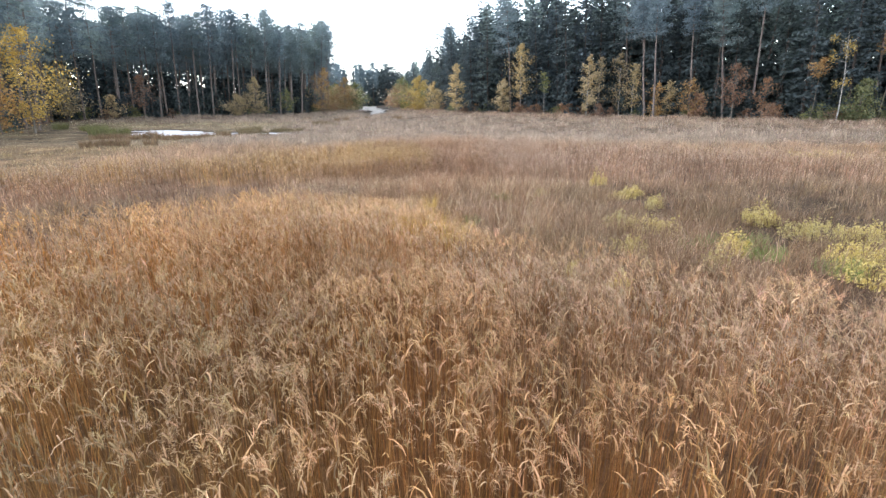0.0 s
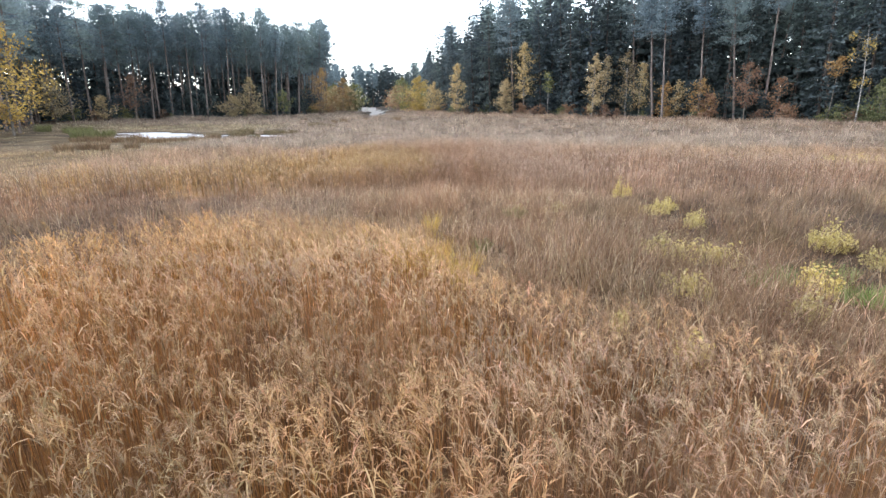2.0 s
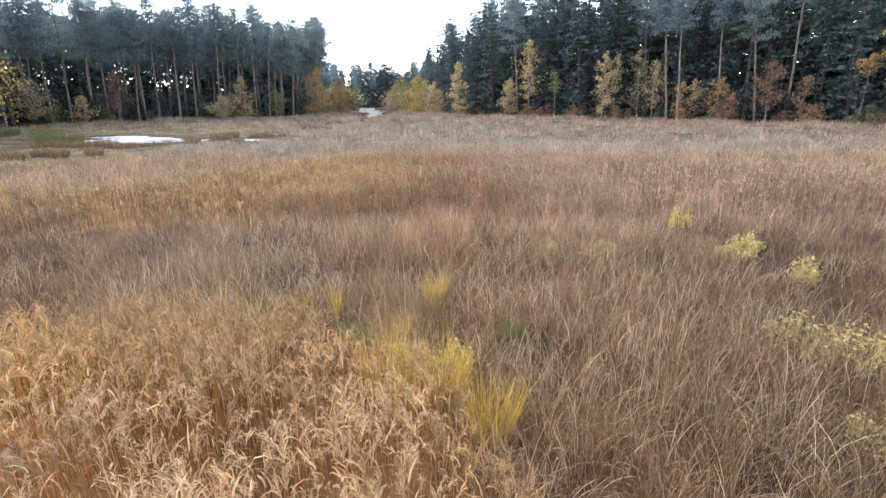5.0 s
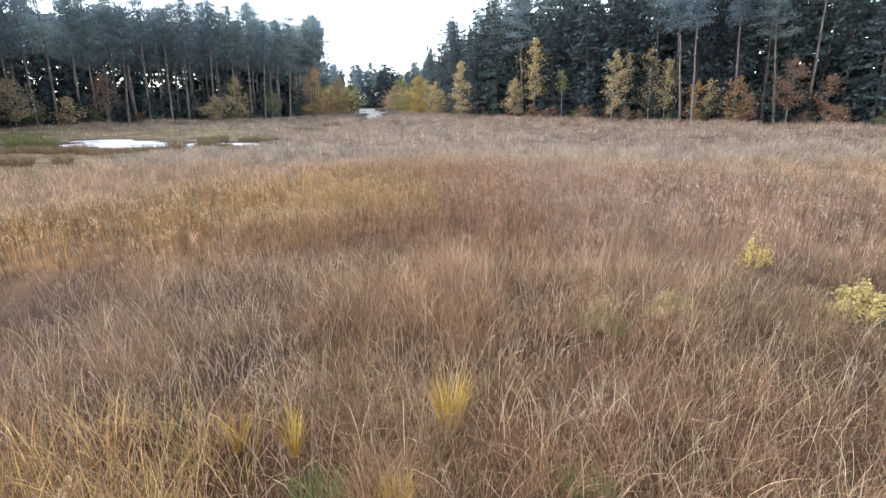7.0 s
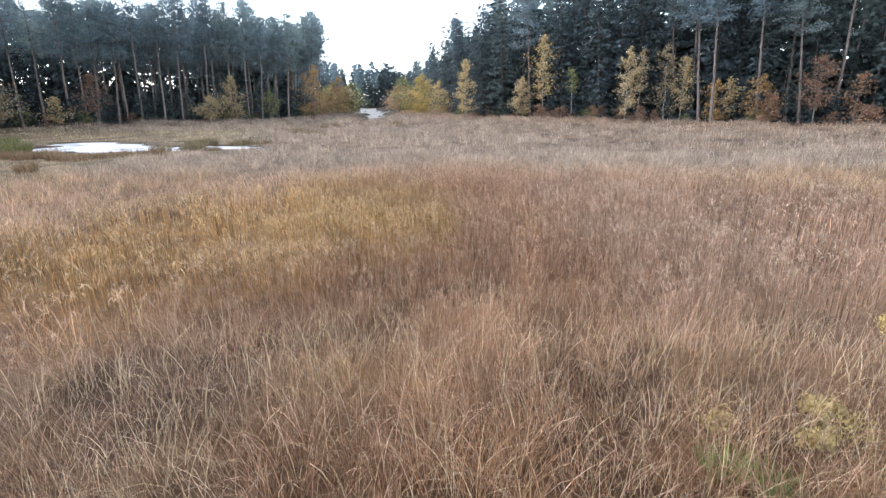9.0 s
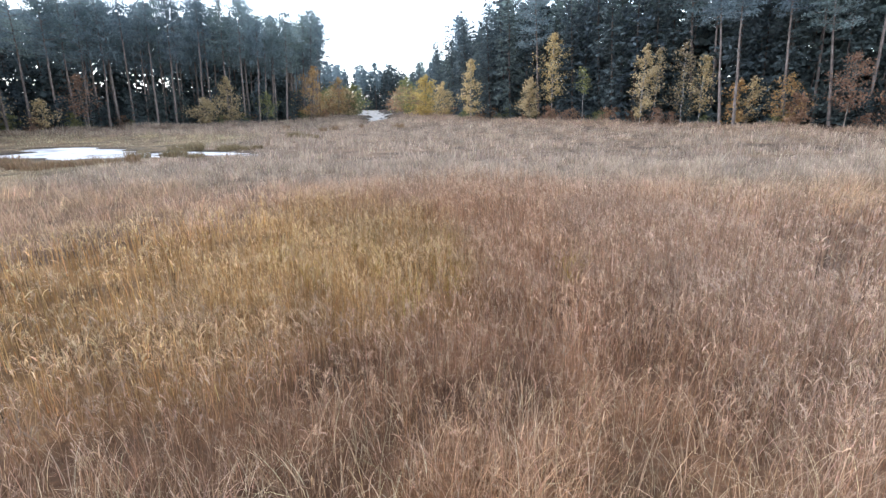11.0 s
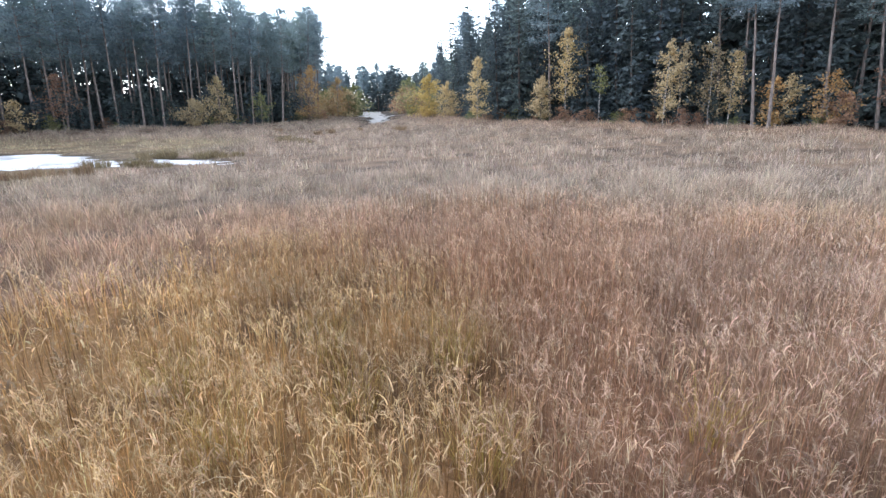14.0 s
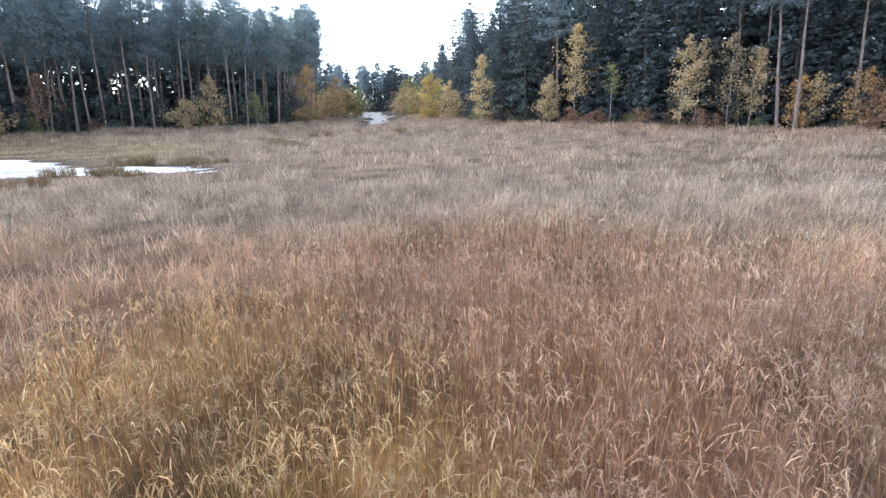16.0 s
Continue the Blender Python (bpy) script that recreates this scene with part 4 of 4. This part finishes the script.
# ---- herbs and single tussocks ----
def herb_clump(x, y, radius, height):
    """A mound of yellowed herb: upright stems set with small leaves."""
    n = int(110 * radius / 0.5)
    a, q = rng.uniform(0, 2 * math.pi, n), np.sqrt(rng.random(n)) * radius
    px, py = q * np.cos(a) * 1.5, q * np.sin(a)
    base = np.stack([px, py, np.full(n, -0.03)], 1)
    h = height * 0.85 * (1.05 - 0.4 * (q / radius) ** 2) * (0.45 + 0.9 * N1(x + px * 2.5, y + py * 2.5)) * rng.uniform(0.6, 1.15, n)
    root = tagged(new("yellow_herb_clump"), "mound of bright yellow autumn herb among sedge", "herb", "yellow herb clumps in the meadow")
    v, f, _ = strips(base, a, h, np.full(n, 0.008), np.full(n, 0.05), rng.uniform(0.1, 0.5, n), 2, np.ones((n, 3)), 1.5)
    tagged(part("stems", mesh_from("stems", v, f, HERB_LEAVES), root), kind="stuff")
    i = np.repeat(np.arange(n), 9)
    c = base[i] + np.stack([rng.normal(0, 0.04, len(i)), rng.normal(0, 0.04, len(i)), h[i] * rng.uniform(0.08, 1.02, len(i))], 1)
    v, f = sprays(c, 0.075, 0.7)
    tagged(part("leaves", mesh_from("leaves", v, f, HERB_LEAVES), root), kind="stuff")
    root.matrix_basis = pose(x, y, float(land(np.array([x]), np.array([y]))[0]), 0, 0, rng.uniform(0, 360))


for x, y, radius, height in ((7.2, 19.1, 0.45, 0.95), (7.9, 18.5, 0.6, 1.0), (8.7, 18.3, 0.5, 0.9), (6.35, 15.7, 0.45, 0.9), (9.9, 15.7, 0.5, 0.9), (13.5, 19.9, 0.7, 0.9),
                             (14.4, 17.8, 0.9, 0.8), (16.2, 17.2, 1.0, 0.8), (12.4, 12.8, 0.8, 0.7), (15.0, 15.0, 1.0, 0.8), (13.3, 14.8, 0.7, 0.7), (3.9, 13.7, 0.2, 0.8), (4.8, 12.1, 0.25, 0.9), (9.5, 29.4, 0.4, 1.0),
                             (9.7, 25.6, 0.5, 0.6), (5.4, 26.1, 0.4, 0.5), (3.4, 26.1, 0.2, 0.45), (4.7, 25.6, 0.25, 0.4), (10.4, 23.3, 0.4, 0.8), (10.6, 26.5, 0.4, 0.7), (33.8, 42.5, 1.2, 0.8), (31.5, 42.8, 0.9, 0.7), (8.3, 13.9, 0.4, 0.8)):
    herb_clump(x, y, radius, height)
for x, y, radius, height in ((-0.7, 18.0, 0.4, 0.7), (-0.1, 18.4, 0.3, 0.6), (-1.2, 18.5, 0.25, 0.6)):
    herb_clump(x, y, radius, height)


def tussock(name, x, y, blades, radius, height, width, mat, label, group, colour=None, bend=1.3):
    """One clump of grass, as a thing of its own."""
    a, q = rng.uniform(0, 2 * math.pi, blades), np.sqrt(rng.random(blades)) * radius
    base = np.stack([q * np.cos(a), q * np.sin(a), np.full(blades, -0.04)], 1)
    tint = jitter(np.tile(np.array(colour if colour else (0.5, 0.5, 0.5)), (blades, 1)), 0.2)
    v, f, c = strips(base, a + rng.normal(0, 0.6, blades), height * rng.uniform(0.6, 1.1, blades), width * rng.uniform(0.7, 1.3, blades), rng.uniform(0, 0.22, blades), rng.uniform(0.1, bend, blades), 3, tint, 1.2)
    ob = tagged(new(name, mesh_from(name, v, f, mat, c)), label, "grass", group)
    ob.matrix_basis = pose(x, y, float(land(np.array([x]), np.array([y]))[0]), 0, 0, rng.uniform(0, 360))


YELLOW_BLADE = srgb(210, 178, 90)
for x, y, radius, height in ((-1.5, 17.7, 0.4, 1.3), (-0.6, 21.3, 0.2, 1.15), (-0.4, 17.2, 0.4, 1.4), (-3.0, 20.6, 0.09, 1.0), (-3.9, 20.7, 0.07, 0.8), (0.4, 16.3, 0.35, 1.2), (-1.1, 16.9, 0.3, 1.4), (-1.3, 19.4, 0.15, 0.8)):
    tussock("yellow_grass_clump", x, y, int(760 * radius), radius, height, 0.014, STRAW, "upright clump of bright yellow marsh grass", "yellow grass clumps", YELLOW_BLADE, 0.8)
for x, y, radius in ((8.8, 16.2, 0.5), (9.6, 16.4, 0.6), (10.6, 15.0, 0.6), (2.9, 25.0, 0.3), (3.3, 24.6, 0.25), (12.0, 13.6, 0.7), (1.2, 19.6, 0.3), (-2.4, 19.6, 0.35), (11.3, 16.9, 0.5)):
    tussock("green_grass_clump", x, y, int(700 * radius), radius, 0.55, 0.013, GREEN_BLADES, "low clump of fresh green marsh grass", "green grass clumps")
C_BANK, C_SHADY, C_GREEN = srgb(140, 119, 94), srgb(130, 117, 90), srgb(124, 125, 84)
for cx, cy, sx, sy, count, tall, colour, look_of in ((-40, 65.5, 5, 0.9, 16, 0.75, C_BANK, "dark brown sedge tussock on the muddy pond bank"), (-36, 57, 2.5, 2.5, 6, 0.8, C_BANK, "dark brown sedge tussock on the muddy pond bank"),
                                                (-47.5, 68, 1.6, 1.6, 7, 1.0, C_GREEN, "dark green sedge tussock beside the pond"), (-57, 79, 3, 1.5, 6, 0.8, C_GREEN, "dark green sedge tussock beside the pond"),
                                                (-31, 79.5, 3, 0.5, 6, 0.7, C_SHADY, "olive-brown sedge tussock in the shallow pond"), (-24, 98, 2.2, 0.8, 4, 0.7, C_SHADY, "dark sedge tussock on the open bog"),
                                                (-31, 72, 3, 0.5, 5, 0.6, C_SHADY, "olive-brown sedge tussock in the shallow pond"), (-24, 80, 3, 0.6, 5, 0.6, C_SHADY, "olive-brown sedge tussock in the shallow pond"), (-22, 118, 5, 1.5, 5, 0.7, C_BANK, "dark sedge tussock on the open bog")):
    for k in range(count):
        tussock("sedge_tussock", cx + rng.normal() * sx, cy + rng.normal() * sy, 240, rng.uniform(0.5, 1.2), tall * rng.uniform(0.8, 1.7), 0.045, STRAW, look_of, "dark sedge tussocks", colour)


# leafy golden reeds that trail off into the sedge
gold = scatter(-9, -3, 17, 21.5, 26, lambda x, y: smooth(21.3, 18.5, y + (N1(x, y) - 0.5) * 2.5) * smooth(-3.2, -4.6, x))
tufts("golden_reed_fringe", *gold, 9, 0.85 + 0.3 * N1(*gold), 0.9, 0.014, "leafy golden reeds at the fringe of the reed bed", colours=jitter(np.tile(np.array(srgb(188, 156, 98)), (len(gold[0]), 1)), 0.15), spread=0.1)

# dry stems standing in the shallow water
shoal = scatter(-56, -22, 68, 86, 1.6, lambda x, y: (wet(x, y) > -0.2) * (wet(x, y) < 0.35) * (N1(x, y) > 0.45))
tufts("water_stems", *shoal, 6, np.full(len(shoal[0]), 1.5), 0.5, 0.03, "dark dry stems standing in the shallow pond", colours=np.tile(np.array(srgb(108, 92, 72)), (len(shoal[0]), 1)), segs=2, spread=0.3)


# yellow-green leafy clumps that show among the second reeds
for x, y, radius in ((-2.4, 35.4, 0.35), (-1.3, 37.0, 0.4), (-3.4, 38.4, 0.4), (-1.7, 40.0, 0.45), (-5.2, 37.2, 0.4), (-4.4, 40.4, 0.4), (2.2, 37.6, 0.25), (-6.8, 39.0, 0.4)):
    tussock("leafy_reed_clump", x, y, int(330 * radius), radius, 1.35, 0.015, STRAW, "leafy clump of yellow-green reeds", "yellow-green reed clumps", srgb(172, 150, 88), 1.1)
